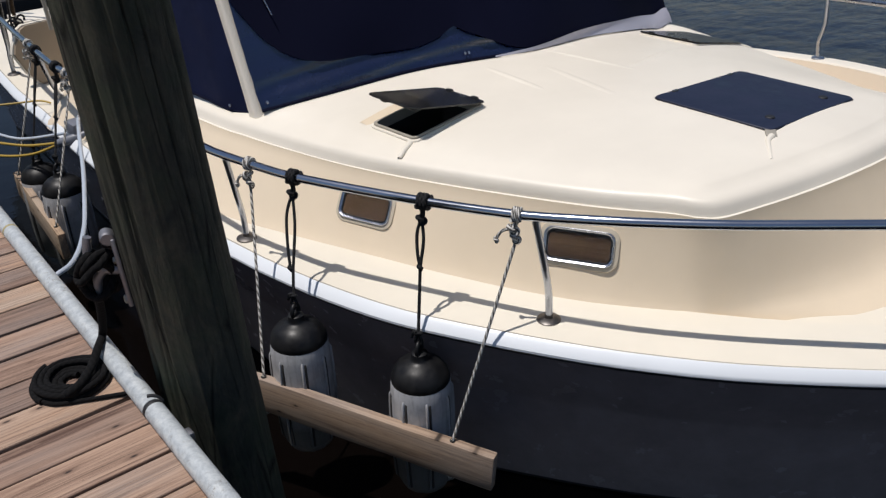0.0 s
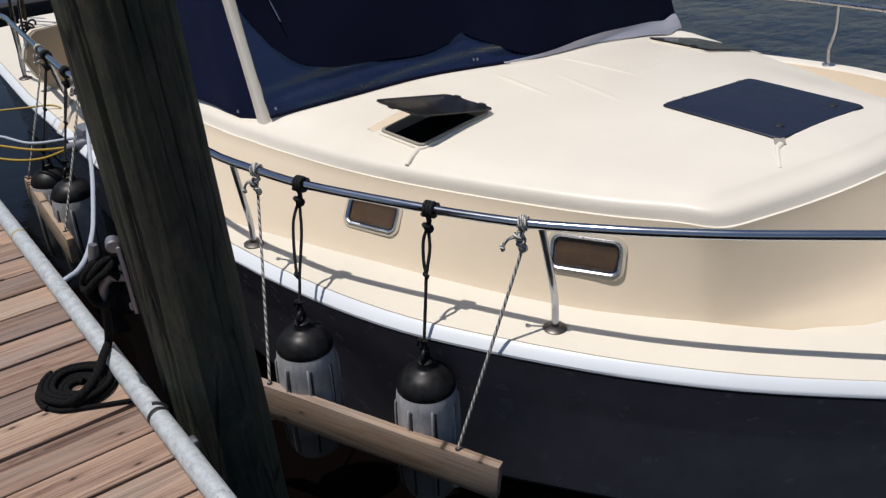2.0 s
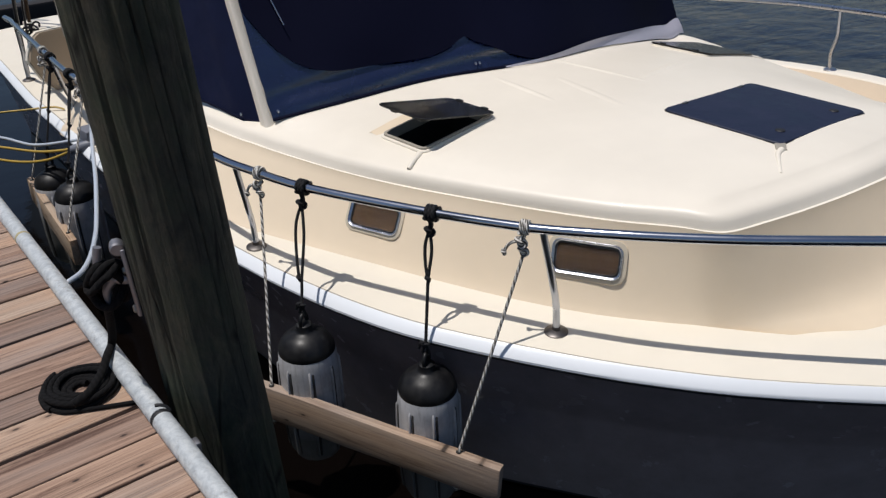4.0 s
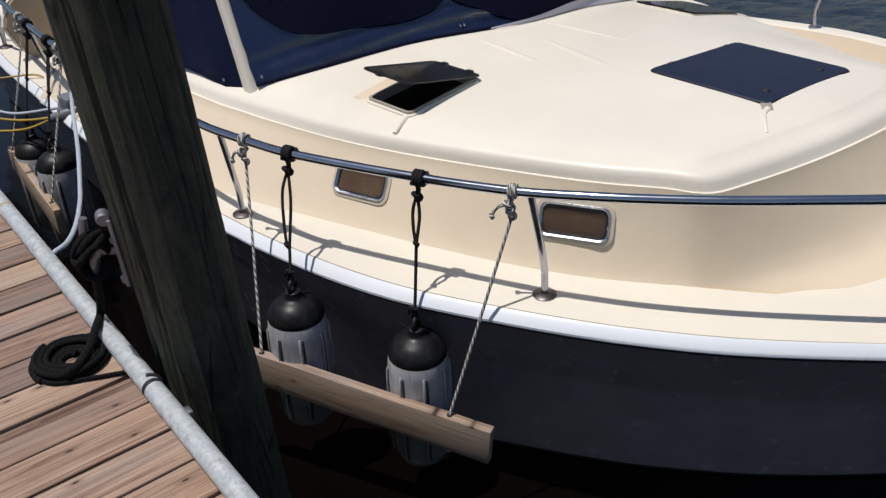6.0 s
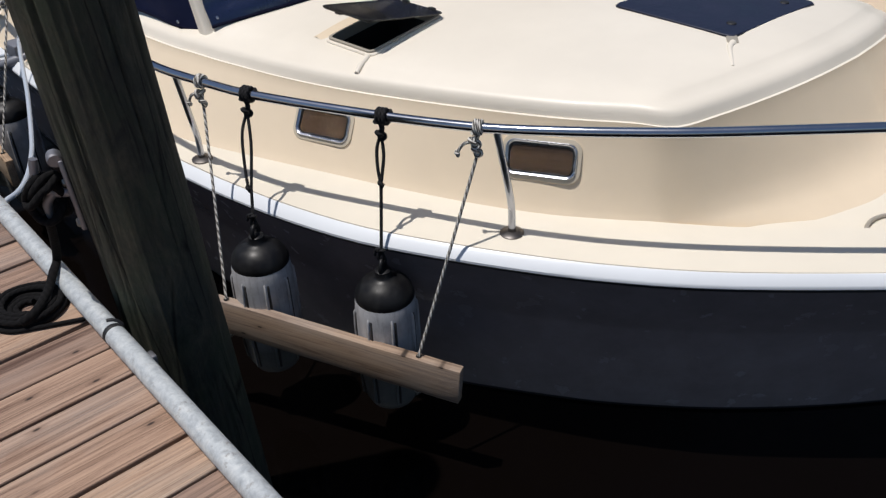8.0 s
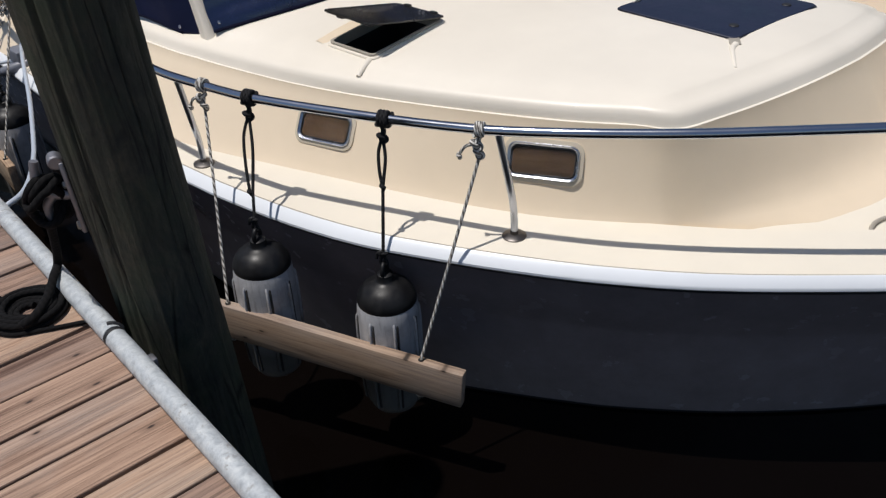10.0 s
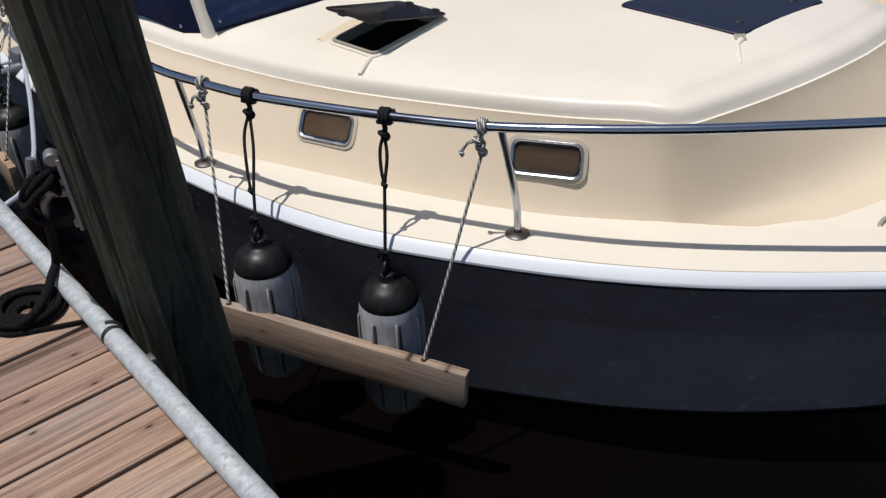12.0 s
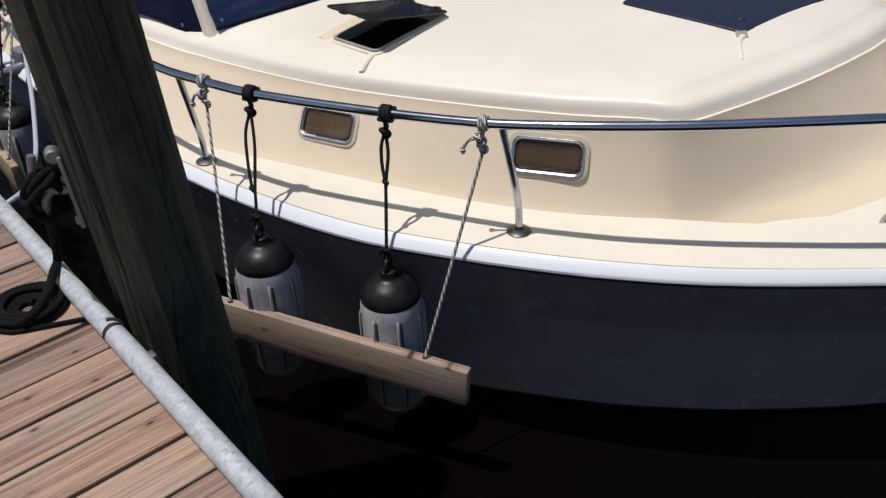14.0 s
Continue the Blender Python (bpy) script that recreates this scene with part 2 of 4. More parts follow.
def rope_mat(name, a, bcol, turns, rough=0.85, relief=0.6):
    """Braided rope: two strands that wind round, by the tube's own u (metres along) and v (round)."""
    m, nt, b = mat(name, a, rough, spec=0.2)
    uv = nt.nodes.new("ShaderNodeUVMap")
    def braid(sign):
        mp = nt.nodes.new("ShaderNodeMapping")
        mp.inputs["Scale"].default_value = (turns, 2 * sign, 1)
        link(nt, uv.outputs[0], mp.inputs["Vector"])
        w = nt.nodes.new("ShaderNodeTexWave")
        w.bands_direction = "DIAGONAL"
        w.inputs["Scale"].default_value = 1.0
        w.inputs["Distortion"].default_value = 0.6
        link(nt, mp.outputs[0], w.inputs["Vector"])
        return w.outputs["Fac"]
    one, two = braid(1), braid(-1)
    both = mix(nt, one, two, 0.5)
    fuzz = noise_tex(nt, coords(nt), 240, 4)
    c = mix(nt, ramp(nt, one, [(0.45, a), (0.6, bcol)]), tuple(0.5 * k for k in a), ramp(nt, fuzz, [(0.5, 0.0), (0.75, 0.4)]))
    link(nt, c, b.inputs["Base Color"])
    bump(nt, b, both, relief, 0.003)
    return m


ROPE_WHITE = rope_mat("white_flecked_rope", (0.62, 0.60, 0.56), (0.11, 0.10, 0.09), 21)
ROPE_BLACK = rope_mat("black_rope", (0.012, 0.012, 0.013), (0.02, 0.02, 0.022), 40)
ROPE_HEAVY = rope_mat("heavy_black_rope", (0.0045, 0.0045, 0.005), (0.008, 0.0075, 0.008), 30, 0.95, 0.3)
HOSE = mat("pale_blue_grey_hose", (0.42, 0.47, 0.54), 0.45)[0]
CORD_YELLOW = mat("yellow_cord", (0.42, 0.28, 0.05), 0.5)[0]
CORD_GREY = mat("grey_connector", (0.16, 0.17, 0.2), 0.4)[0]
MATT_BLACK = mat("matt_black", (0.012, 0.012, 0.014), 0.6)[0]


def acrylic(name, base, rough, shine=0.6):
    m, nt, b = mat(name, base, rough, spec=0.3, coat=shine)
    v = coords(nt)
    n = noise_tex(nt, v, 7, 7, 0.65)
    link(nt, ramp(nt, n, [(0.35, tuple(0.8 * k for k in base)), (0.75, tuple(1.25 * k for k in base))]), b.inputs["Base Color"])
    link(nt, ramp(nt, n, [(0.3, rough * 0.7), (0.8, rough * 1.5)]), b.inputs["Roughness"])
    return m


HATCH_NAVY = acrylic("navy_hatch_cover", (0.014, 0.019, 0.043), 0.5, 0.0)
def smoked_mat():
    m, nt, b = mat("smoked_acrylic", (0.16, 0.158, 0.15), 0.05)
    b.inputs["Transmission Weight"].default_value = 0.9
    b.inputs["IOR"].default_value = 1.49
    v = coords(nt)
    link(nt, ramp(nt, noise_tex(nt, v, 14, 6), [(0.35, 0.04), (0.8, 0.22)]), b.inputs["Roughness"])
    return m


SMOKED = smoked_mat()
DARK_LID = acrylic("dark_acrylic", (0.016, 0.013, 0.011), 0.15, 0.0)
BLACK_PLASTIC = mat("black_plastic", (0.01, 0.01, 0.011), 0.35)[0]
def blind_mat():
    m, nt, b = mat("brown_blind", (0.07, 0.04, 0.02), 0.7, spec=0.2)
    n = noise_tex(nt, coords(nt, (3, 3, 60)), 1.0, 4, 0.6)
    link(nt, ramp(nt, n, [(0.3, (0.026, 0.014, 0.007)), (0.7, (0.064, 0.037, 0.018))]), b.inputs["Base Color"])
    bump(nt, b, n, 0.3, 0.002)
    return m


CURTAIN = blind_mat()
TRIM = gelcoat("grey_cream_trim", (0.56, 0.49, 0.38), 0.3)
SEAL = mat("grey_sealant", (0.34, 0.31, 0.26), 0.5)[0]
DARK_IN = mat("dark_interior", (0.012, 0.011, 0.01), 0.8)[0]


def glass_mat():
    m, nt, b = mat("clear_pane", (0.9, 0.9, 0.88), 0.02)
    b.inputs["Transmission Weight"].default_value = 1.0
    b.inputs["IOR"].default_value = 1.25
    return m


GLASS = glass_mat()


def water_mat():
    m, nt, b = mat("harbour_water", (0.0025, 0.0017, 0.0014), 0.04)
    b.inputs["IOR"].default_value = 1.33
    v = coords(nt)
    chop = noise_tex(nt, coords(nt, (1.0, 1.8, 1.0), turn=(0, 0, 0.5)), 3.2, 6, 0.6, 0.4)
    swell = noise_tex(nt, v, 0.5, 3)
    n1 = bump(nt, b, swell, 0.35, 0.25)
    top = bump(nt, b, chop, 0.5, 0.06, n1)
    # lee between dock and hull: hardly a ripple
    sep = nt.nodes.new("ShaderNodeSeparateXYZ")
    link(nt, v, sep.inputs[0])
    mr = nt.nodes.new("ShaderNodeMapRange")
    mr.inputs["From Min"].default_value, mr.inputs["From Max"].default_value = 3.0, 6.0
    mr.inputs["To Min"].default_value, mr.inputs["To Max"].default_value = 0.05, 0.75
    link(nt, sep.outputs["X"], mr.inputs["Value"])
    for n in nt.nodes:
        if n.bl_idname == "ShaderNodeBump":
            link(nt, mr.outputs[0], n.inputs["Strength"])
    # far water: the sky's blue reflection put into the base colour
    far_sky_tint = nt.nodes.new("ShaderNodeMapRange")
    far_sky_tint.inputs["From Min"].default_value, far_sky_tint.inputs["From Max"].default_value = 4.5, 9.0
    link(nt, sep.outputs["X"], far_sky_tint.inputs["Value"])
    link(nt, mix(nt, (0.0025, 0.0017, 0.0014), (0.016, 0.025, 0.042), far_sky_tint.outputs[0]), b.inputs["Base Color"])
    return m


WATER = water_mat()


# ---------------------------------------------------------------- mesh helpers
def obj(name, bm, material, smooth=None):
    me = bpy.data.meshes.new(name)
    bmesh.ops.recalc_face_normals(bm, faces=bm.faces)
    bm.to_mesh(me)
    bm.free()
    for mm in material if isinstance(material, (list, tuple)) else [material]:
        me.materials.append(mm)
    if smooth is not None:
        me.shade_smooth()
        me.set_sharp_from_angle(angle=radians(smooth))
    return new(name, me)


def part(name, bm, material, parent, label="", smooth=35):
    ob = obj(name, bm, material, smooth)
    ob.parent = parent
    if parent.type == "EMPTY":
        ob.matrix_parent_inverse = Matrix.Translation(-parent.location)
    if label:
        ob["label"] = label
    return ob


def empty(name, label, category, group="", kind="", at=(0, 0, 0)):
    ob = new(name)
    ob.location = at
    return tagged(ob, label, category, group, kind)


def spline(keys, n):
    """Points of a Catmull-Rom curve through the keys, n to each span."""
    ks = [Vector(k) for k in keys]
    out = []
    for i in range(len(ks) - 1):
        a, b, c, d = ks[max(i - 1, 0)], ks[i], ks[i + 1], ks[min(i + 2, len(ks) - 1)]
        for j in range(n):
            t = j / n
            out.append(0.5 * (2 * b + (c - a) * t + (2 * a - 5 * b + 4 * c - d) * t * t + (3 * b - a - 3 * c + d) * t ** 3))
    out.append(ks[-1])
    return out


def tube(bm, pts, r, seg=10, closed=False, caps=True):
    """Sweep a circle along points; r is a number or a function of 0..1. UV: metres along, 0..1 round."""
    pts = [Vector(p) for p in pts]
    uvl = bm.loops.layers.uv.verify()
    n = len(pts)
    rings, up, run = [], None, 0.0
    runs = []
    for i, p in enumerate(pts):
        if closed:
            d = (pts[(i + 1) % n] - pts[i - 1]).normalized()
        else:
            d = (pts[min(i + 1, n - 1)] - pts[max(i - 1, 0)]).normalized()
        if up is None:
            up = d.orthogonal().normalized()
        up = (up - d * up.dot(d)).normalized()
        side = d.cross(up)
        rr = r(i / (n - 1)) if callable(r) else r
        if i:
            run += (p - pts[i - 1]).length
        runs.append(run)
        rings.append([bm.verts.new(p + (up * math.cos(a) + side * math.sin(a)) * rr)
                      for a in (2 * math.pi * k / seg for k in range(seg))])
    spans = [(i, i + 1) for i in range(n - 1)] + ([(n - 1, 0)] if closed else [])
    for i, j in spans:
        for k in range(seg):
            f = bm.faces.new((rings[i][k], rings[i][(k + 1) % seg], rings[j][(k + 1) % seg], rings[j][k]))
            u0, u1 = runs[i], runs[j] if j else runs[-1] + 0.01
            for lp, (u, w) in zip(f.loops, ((u0, k / seg), (u0, (k + 1) / seg), (u1, (k + 1) / seg), (u1, k / seg))):
                lp[uvl].uv = (u, w)
    if caps and not closed:
        for ring, s in ((rings[0], -1), (rings[-1], 1)):
            bm.faces.new(ring)
    return bm


def pipe_part(name, pts, r, material, parent, label="", seg=10, closed=False):
    return part(name, tube(bmesh.new(), pts, r, seg, closed), material, parent, label, 50)


def box(bm, m, size, bevel=0.0, seg=2):
    """A bevelled block of that size about the pose m."""
    made = bmesh.ops.create_cube(bm, size=1.0, matrix=m @ Matrix.Diagonal((*size, 1)))["verts"]
    if bevel:
        edges = {e for vv in made for e in vv.link_edges}
        bmesh.ops.bevel(bm, geom=list(edges), offset=bevel, segments=seg, profile=0.5, affect="EDGES")
    return bm


def lathe(bm, profile, m, seg=24):
    """Turn (radius, height) pairs about the local z of pose m."""
    rings = []
    for r, z in profile:
        rings.append([bm.verts.new(m @ Vector((r * math.cos(a), r * math.sin(a), z)))
                      for a in (2 * math.pi * k / seg for k in range(seg))])
    for a, b in zip(rings, rings[1:]):
        for k in range(seg):
            bm.faces.new((a[k], a[(k + 1) % seg], b[(k + 1) % seg], b[k]))
    bm.faces.new(rings[0])
    bm.faces.new(rings[-1])
    return bm


def skin(bm, rings, closed=False):
    """Faces between rows of points of equal length."""
    rows = [[bm.verts.new(p) for p in row] for row in rings]
    for a, b in zip(rows, rows[1:]):
        n = len(a)
        for k in range(n if closed else n - 1):
            bm.faces.new((a[k], a[(k + 1) % n], b[(k + 1) % n], b[k]))
    return rows


def rounded(w, h, r, n=5):
    """Outline of a rounded rectangle, anticlockwise."""
    out = []
    for cx, cy, a0 in ((w / 2 - r, h / 2 - r, 0), (-w / 2 + r, h / 2 - r, 90), (-w / 2 + r, -h / 2 + r, 180), (w / 2 - r, -h / 2 + r, 270)):
        for k in range(n + 1):
            a = radians(a0 + 90 * k / n)
            out.append((cx + r * math.cos(a), cy + r * math.sin(a)))
    return out


def slab(bm, outline, m, z0, z1, ease=0.0):
    """A plate with that outline from z0 to z1, its upper edge eased."""
    def ring(z, inset=0.0):
        big = max(abs(c) for p in outline for c in p)
        k = 1 - inset / big
        return [m @ Vector((x * k, y * k, z)) for x, y in outline]
    rows = [ring(z0), ring(z1 - ease), ring(z1, ease)] if ease else [ring(z0), ring(z1)]
    made = skin(bm, rows, True)
    bm.faces.new(made[0])
    bm.faces.new(made[-1])
    return bm


def frame_ring(bm, outer, inner, m, z0, z1):
    """A flat ring between two outlines of equal count, from z0 to z1."""
    rows = [[m @ Vector((*p, z)) for p in o] for o, z in ((outer, z0), (outer, z1), (inner, z1), (inner, z0), (outer, z0))]
    skin(bm, rows, True)
    bmesh.ops.remove_doubles(bm, verts=bm.verts, dist=1e-5)
    return bm


# ---------------------------------------------------------------- the boat's own frame
# s: forward from the bow hatch's middle; w: outward to the dock side; z: above the dock's boards.
BOAT_AT, BOAT_TURN = Vector((3.18, 1.96, 0)), radians(4)
FWD = Vector((math.sin(BOAT_TURN), -math.cos(BOAT_TURN), 0))
OUT = Vector((-math.cos(BOAT_TURN), -math.sin(BOAT_TURN), 0))


def B(s, w, z):
    return BOAT_AT + FWD * s + OUT * w + Vector((0, 0, z))


def lerp_keys(keys, x):
    """Smooth curve through (x, y) keys."""
    xs = [k[0] for k in keys]
    if x <= xs[0]:
        return keys[0][1]
    if x >= xs[-1]:
        return keys[-1][1]
    i = max(k for k in range(len(xs) - 1) if xs[k] <= x)
    def slope(j):
        if j == 0 or j == len(keys) - 1:
            a, b = max(j - 1, 0), min(j + 1, len(keys) - 1)
        else:
            a, b = j - 1, j + 1
        return (keys[b][1] - keys[a][1]) / (keys[b][0] - keys[a][0])
    h = xs[i + 1] - xs[i]
    t = (x - xs[i]) / h
    y0, y1, m0, m1 = keys[i][1], keys[i + 1][1], slope(i) * h, slope(i + 1) * h
    return (2 * t**3 - 3 * t**2 + 1) * y0 + (t**3 - 2 * t**2 + t) * m0 + (-2 * t**3 + 3 * t**2) * y1 + (t**3 - t**2) * m1


RUB = [(-7.5, 1.36), (-4.9, 1.605), (-4.45, 1.672), (-4.0, 1.733), (-3.46, 1.778), (-3.04, 1.822), (-2.6, 1.862), (-1.9, 1.89), (-1.2, 1.885), (-0.85, 1.852),
       (-0.55, 1.802), (-0.27, 1.725), (0.06, 1.582), (0.25, 1.487), (0.41, 1.399), (0.70, 1.206), (1.04, 0.918), (1.4, 0.575), (1.65, 0.30), (1.80, 0.10), (1.84, 0.0)]
RAILW = [(-4.4, 1.60), (-3.47, 1.735), (-2.78, 1.82), (-1.25, 1.86), (-1.0, 1.83), (-0.77, 1.786), (-0.28, 1.607), (0.03, 1.481), (0.113, 1.443),
         (0.306, 1.340), (0.454, 1.245), (0.594, 1.146), (0.728, 1.042), (0.945, 0.865), (1.3, 0.55), (1.6, 0.22), (1.74, 0.0)]
RAILZ = [(-5.0, 0.27), (-1.0, 0.27), (-0.28, 0.27), (0.03, 0.279), (0.306, 0.298), (0.594, 0.314), (0.945, 0.334), (1.6, 0.36), (1.74, 0.365)]
DECK_Z, RUB_Z, RAIL_Z, WATER_Z = -0.13, -0.17, 0.27, -1.0


def far_lift(s):
    """The far gunwale stands higher by the list, the more so towards the bow."""
    return 0.10 + min(0.16, max(-0.08, 0.05 + 0.105 * (s + 0.15)))


def half(s):
    return max(0.0, lerp_keys(RUB, s))


STATIONS = [-6.0, -5.5, -5] + [-4 + 0.25 * k for k in range(12)] + [-1 + 0.1 * k for k in range(27)] + [1.65, 1.7, 1.74, 1.78, 1.81, 1.83, 1.84]

# ---------------------------------------------------------------- water
bm = bmesh.new()
bmesh.ops.create_grid(bm, x_segments=2, y_segments=2, size=2500, matrix=pose(0, 0, WATER_Z))
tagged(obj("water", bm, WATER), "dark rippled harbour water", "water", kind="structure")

# ---------------------------------------------------------------- boat
boat = empty("motor_boat", "cream and charcoal motor boat moored beside the dock", "boat", at=B(-2.0, 0, WATER_Z))


def hull_row(s, side):
    """Half section from the rub rail down below the water."""
    w = half(s)
    flare = lerp_keys([(-7, 0.24), (-2, 0.26), (-1.2, 0.25), (-0.6, 0.25), (0.2, 0.32), (0.9, 0.38), (1.84, 0.42)], s)
    rake = lerp_keys([(0.3, 0.0), (1.2, 0.10), (1.84, 0.42)], s)
    row = []
    knuckle = 0.60 * flare
    for d in (0.0, 0.06, 0.12, 0.18, 0.24, 0.272, 0.288, 0.35, 0.45, 0.55, 0.66, 0.8, 1.0):
        z = RUB_Z + 0.01 - d * 1.25 + (far_lift(s) * (1 - d) if side < 0 else 0.0)
        inset = knuckle * d / 0.28 if d <= 0.28 else knuckle + (flare - knuckle) * ((d - 0.28) / 0.36) ** 0.95
        row.append(B(s - rake * d, side * max(w - 0.035 - inset, 0.0), z))
    return row


bm = bmesh.new()
for side in (1, -1):
    skin(bm, [hull_row(s, side) for s in STATIONS])
bmesh.ops.remove_doubles(bm, verts=bm.verts, dist=1e-4)
for f in bm.faces:
    f.material_index = 1 if f.calc_center_median().z < WATER_Z + 0.02 else 0
part("hull", bm, [HULL, ANTIFOUL], boat, "glossy charcoal hull", 9)


bm = bmesh.new()
loop = hull_row(-6.0, 1) + list(reversed(hull_row(-6.0, -1)))
bm.faces.new([bm.verts.new(p) for p in loop])
part("transom", bm, HULL, boat, "charcoal transom")


def deck_z(s, w):
    """Side deck with a little camber and list; inside the raised margin the foredeck lies lower."""
    h = max(half(s), 0.05)
    sunk = min(1.0, max(0.0, (-w / h - 0.45) / 0.3))
    return DECK_Z + 0.05 * (1 - w / h) + (far_lift(s) - 0.10) * max(0.0, -w / h) - 0.15 * sunk


def deck_row(s):
    w = max(half(s) - 0.035, 0.0)
    step = max(w - 0.335, 0.0)
    low = 0.035 * min(1.0, max(0.0, (s - 0.35) / 0.2))
    inner = [step * k / 5 for k in range(6)]
    side = [(step + 0.012 if w > 0.36 else step, 0.0), (step + 0.1, 0.0), (step + 0.22, 0.0), (w, 0.0)]
    near = [(p, low) for p in inner] + [(min(p, w), d) for p, d in side]
    row = [(-p, d) for p, d in reversed(near)] + near[1:]
    return [B(s, p, deck_z(s, p) - d) for p, d in row]


bm = bmesh.new()
skin(bm, [deck_row(s) for s in STATIONS])
part("deck", bm, NONSKID, boat, "cream moulded side deck", 25)

# white rub rail with its dark lower lip
for side in (1, -1):
    bm = bmesh.new()
    prof = [(-0.042, 0.030), (-0.040, 0.0405), (-0.036, 0.0425), (-0.030, 0.0400), (-0.004, 0.0125), (0.0, 0.0070), (0.0, -0.0015), (-0.014, -0.004), (-0.042, -0.009)]
    rows = []
    for s in STATIONS:
        w = half(s)
        rows.append([B(s, side * max(w + dw, 0.0), RUB_Z + (far_lift(s) if side < 0 else 0.0) + dz) for dw, dz in prof])
    skin(bm, rows, True)
    part("rub_rail", bm, WHITE, boat, "white rounded rub rail", 32)
    if side > 0:
        seam = [B(s, max(half(s) - 0.042, 0.0), RUB_Z + 0.0395) for s in STATIONS if s < 1.7]
        pipe_part("rub_rail_seam", seam, 0.0035, SEAL, boat, "grey seam along the rub rail", 6)
    lip = [B(s, side * max(half(s) - 0.012, 0.0), RUB_Z - 0.009 + (far_lift(s) if side < 0 else 0.0)) for s in STATIONS]
    pipe_part("rub_rail_lip", lip, 0.0075, BLACK_PLASTIC, boat, "black lower lip of the rub rail", 6)

# the far bulwark: a broad white cap over a tan inner face
BULWARK = [s for s in STATIONS if -4 < s < 1.75]
bm = bmesh.new()
skin(bm, [[B(s, -max(half(s) - d, 0.0), far_lift(s) + z) for d, z in ((0.028, -0.150), (0.029, -0.130), (0.036, -0.122), (0.126, -0.120), (0.136, -0.123), (0.142, -0.130), (0.130, -0.150))] for s in BULWARK], True)
part("bulwark_cap", bm, CREAM, boat, "white cap of the far bulwark", 40)
bm = bmesh.new()
skin(bm, [[B(s, -max(half(s) - d, 0.0), far_lift(s) + z) for d, z in ((0.139, -0.128), (0.20, -0.20), (0.30, -0.31), (0.11, -0.31), (0.11, -0.14))] for s in BULWARK], True)
part("bulwark_lining", bm, gelcoat("tan_lining", (0.67, 0.555, 0.42), 0.5), boat, "tan inner face of the far bulwark", 30)

# trunk cabin: rings of matching keys from the front middle round the near corner and aft
FOOT = [(0.84, 0.0), (0.80, 0.28), (0.745, 0.47), (0.69, 0.625), (0.625, 0.76), (0.56, 0.885), (0.475, 0.975), (0.42, 1.035), (0.27, 1.138), (0.10, 1.238),
        (-0.14, 1.345), (-0.42, 1.445), (-0.70, 1.53), (-1.0, 1.62), (-1.35, 1.715), (-1.60, 1.75), (-2.0, 1.77), (-3.3, 1.76)]
CREASE = [(0.622, 0.0), (0.610, 0.22), (0.583, 0.43), (0.538, 0.63), (0.485, 0.795), (0.437, 0.915), (0.380, 0.966), (0.293, 1.003), (0.125, 1.091), (-0.063, 1.166),
          (-0.275, 1.236), (-0.499, 1.305), (-0.751, 1.375), (-1.04, 1.437), (-1.379, 1.488), (-1.583, 1.510), (-1.891, 1.533), (-3.3, 1.56)]
EDGE = [(0.510, 0.0), (0.500, 0.22), (0.470, 0.44), (0.430, 0.64), (0.387, 0.80), (0.346, 0.905), (0.300, 0.944), (0.22, 0.972), (0.08, 1.045), (-0.085, 1.117),
        (-0.31, 1.196), (-0.54, 1.266), (-0.79, 1.330), (-1.132, 1.378), (-1.45, 1.405), (-1.6, 1.412), (-1.9, 1.425), (-3.3, 1.45)]


def cabin_ring(keys, z):
    near = spline([(s, w, 0) for s, w in keys], 6)
    full = [(p.x, -p.y) for p in reversed(near)] + [(p.x, p.y) for p in near[1:]]
    return [(s, w, z) for s, w in full]


def roof_z(s, w):
    """Cambered roof, falling a little to the front; the boat lists a touch."""
    fall = min(1.0, max(0.0, (s + 0.7) / 0.8)) * min(1.0, max(0.0, (-0.45 - w) / 0.55))
    a, b = min(1.0, max(0.0, (-1.20 - w) / 0.15)), min(1.0, max(0.0, (-0.75 - s) / 0.5))
    lip = 0.045 * a * a * (3 - 2 * a) * b * b * (3 - 2 * b)
    return 0.308 - 0.080 * w * w + 0.050 * w - 0.02 * max(0.0, (s - 0.1) / 0.45) ** 2 - 0.075 * fall + lip


foot, crease, edge = cabin_ring(FOOT, 0), cabin_ring(CREASE, 0), cabin_ring(EDGE, 0)
EDGE_Z = [roof_z(s, w) - 0.012 for s, w, z in edge]


def side_ring(a, b, t, u, lift=0.0):
    """Between outlines a and b at t; its height u from the deck (0) to the crease (1), and lift above that."""
    out = []
    for p, q, ze in zip(a, b, EDGE_Z):
        out.append((p[0] + (q[0] - p[0]) * t, p[1] + (q[1] - p[1]) * t, DECK_Z + u * (ze - 0.066 - DECK_Z) + lift))
    return out


def cove_ring(side, front):
    """The lowest rings: (t, lift) along the sides, easing into a wide cove at the front."""
    out = []
    for p, q in zip(foot, crease):
        k = min(1.0, max(0.0, (p[0] - 0.47) / 0.22))
        t, h = (a + (b - a) * k for a, b in zip(side, front))
        out.append((p[0] + (q[0] - p[0]) * t, p[1] + (q[1] - p[1]) * t, DECK_Z + h))
    return out


rings = [cove_ring((-0.20, -0.045), (-1.05, -0.030)), cove_ring((-0.10, -0.006), (-0.62, 0.003)), cove_ring((0.0, 0.010), (-0.28, 0.014)), cove_ring((0.12, 0.038), (0.06, 0.050))]
rings += [side_ring(foot, crease, t, t) for t in (0.3, 0.5, 0.7, 0.88)]


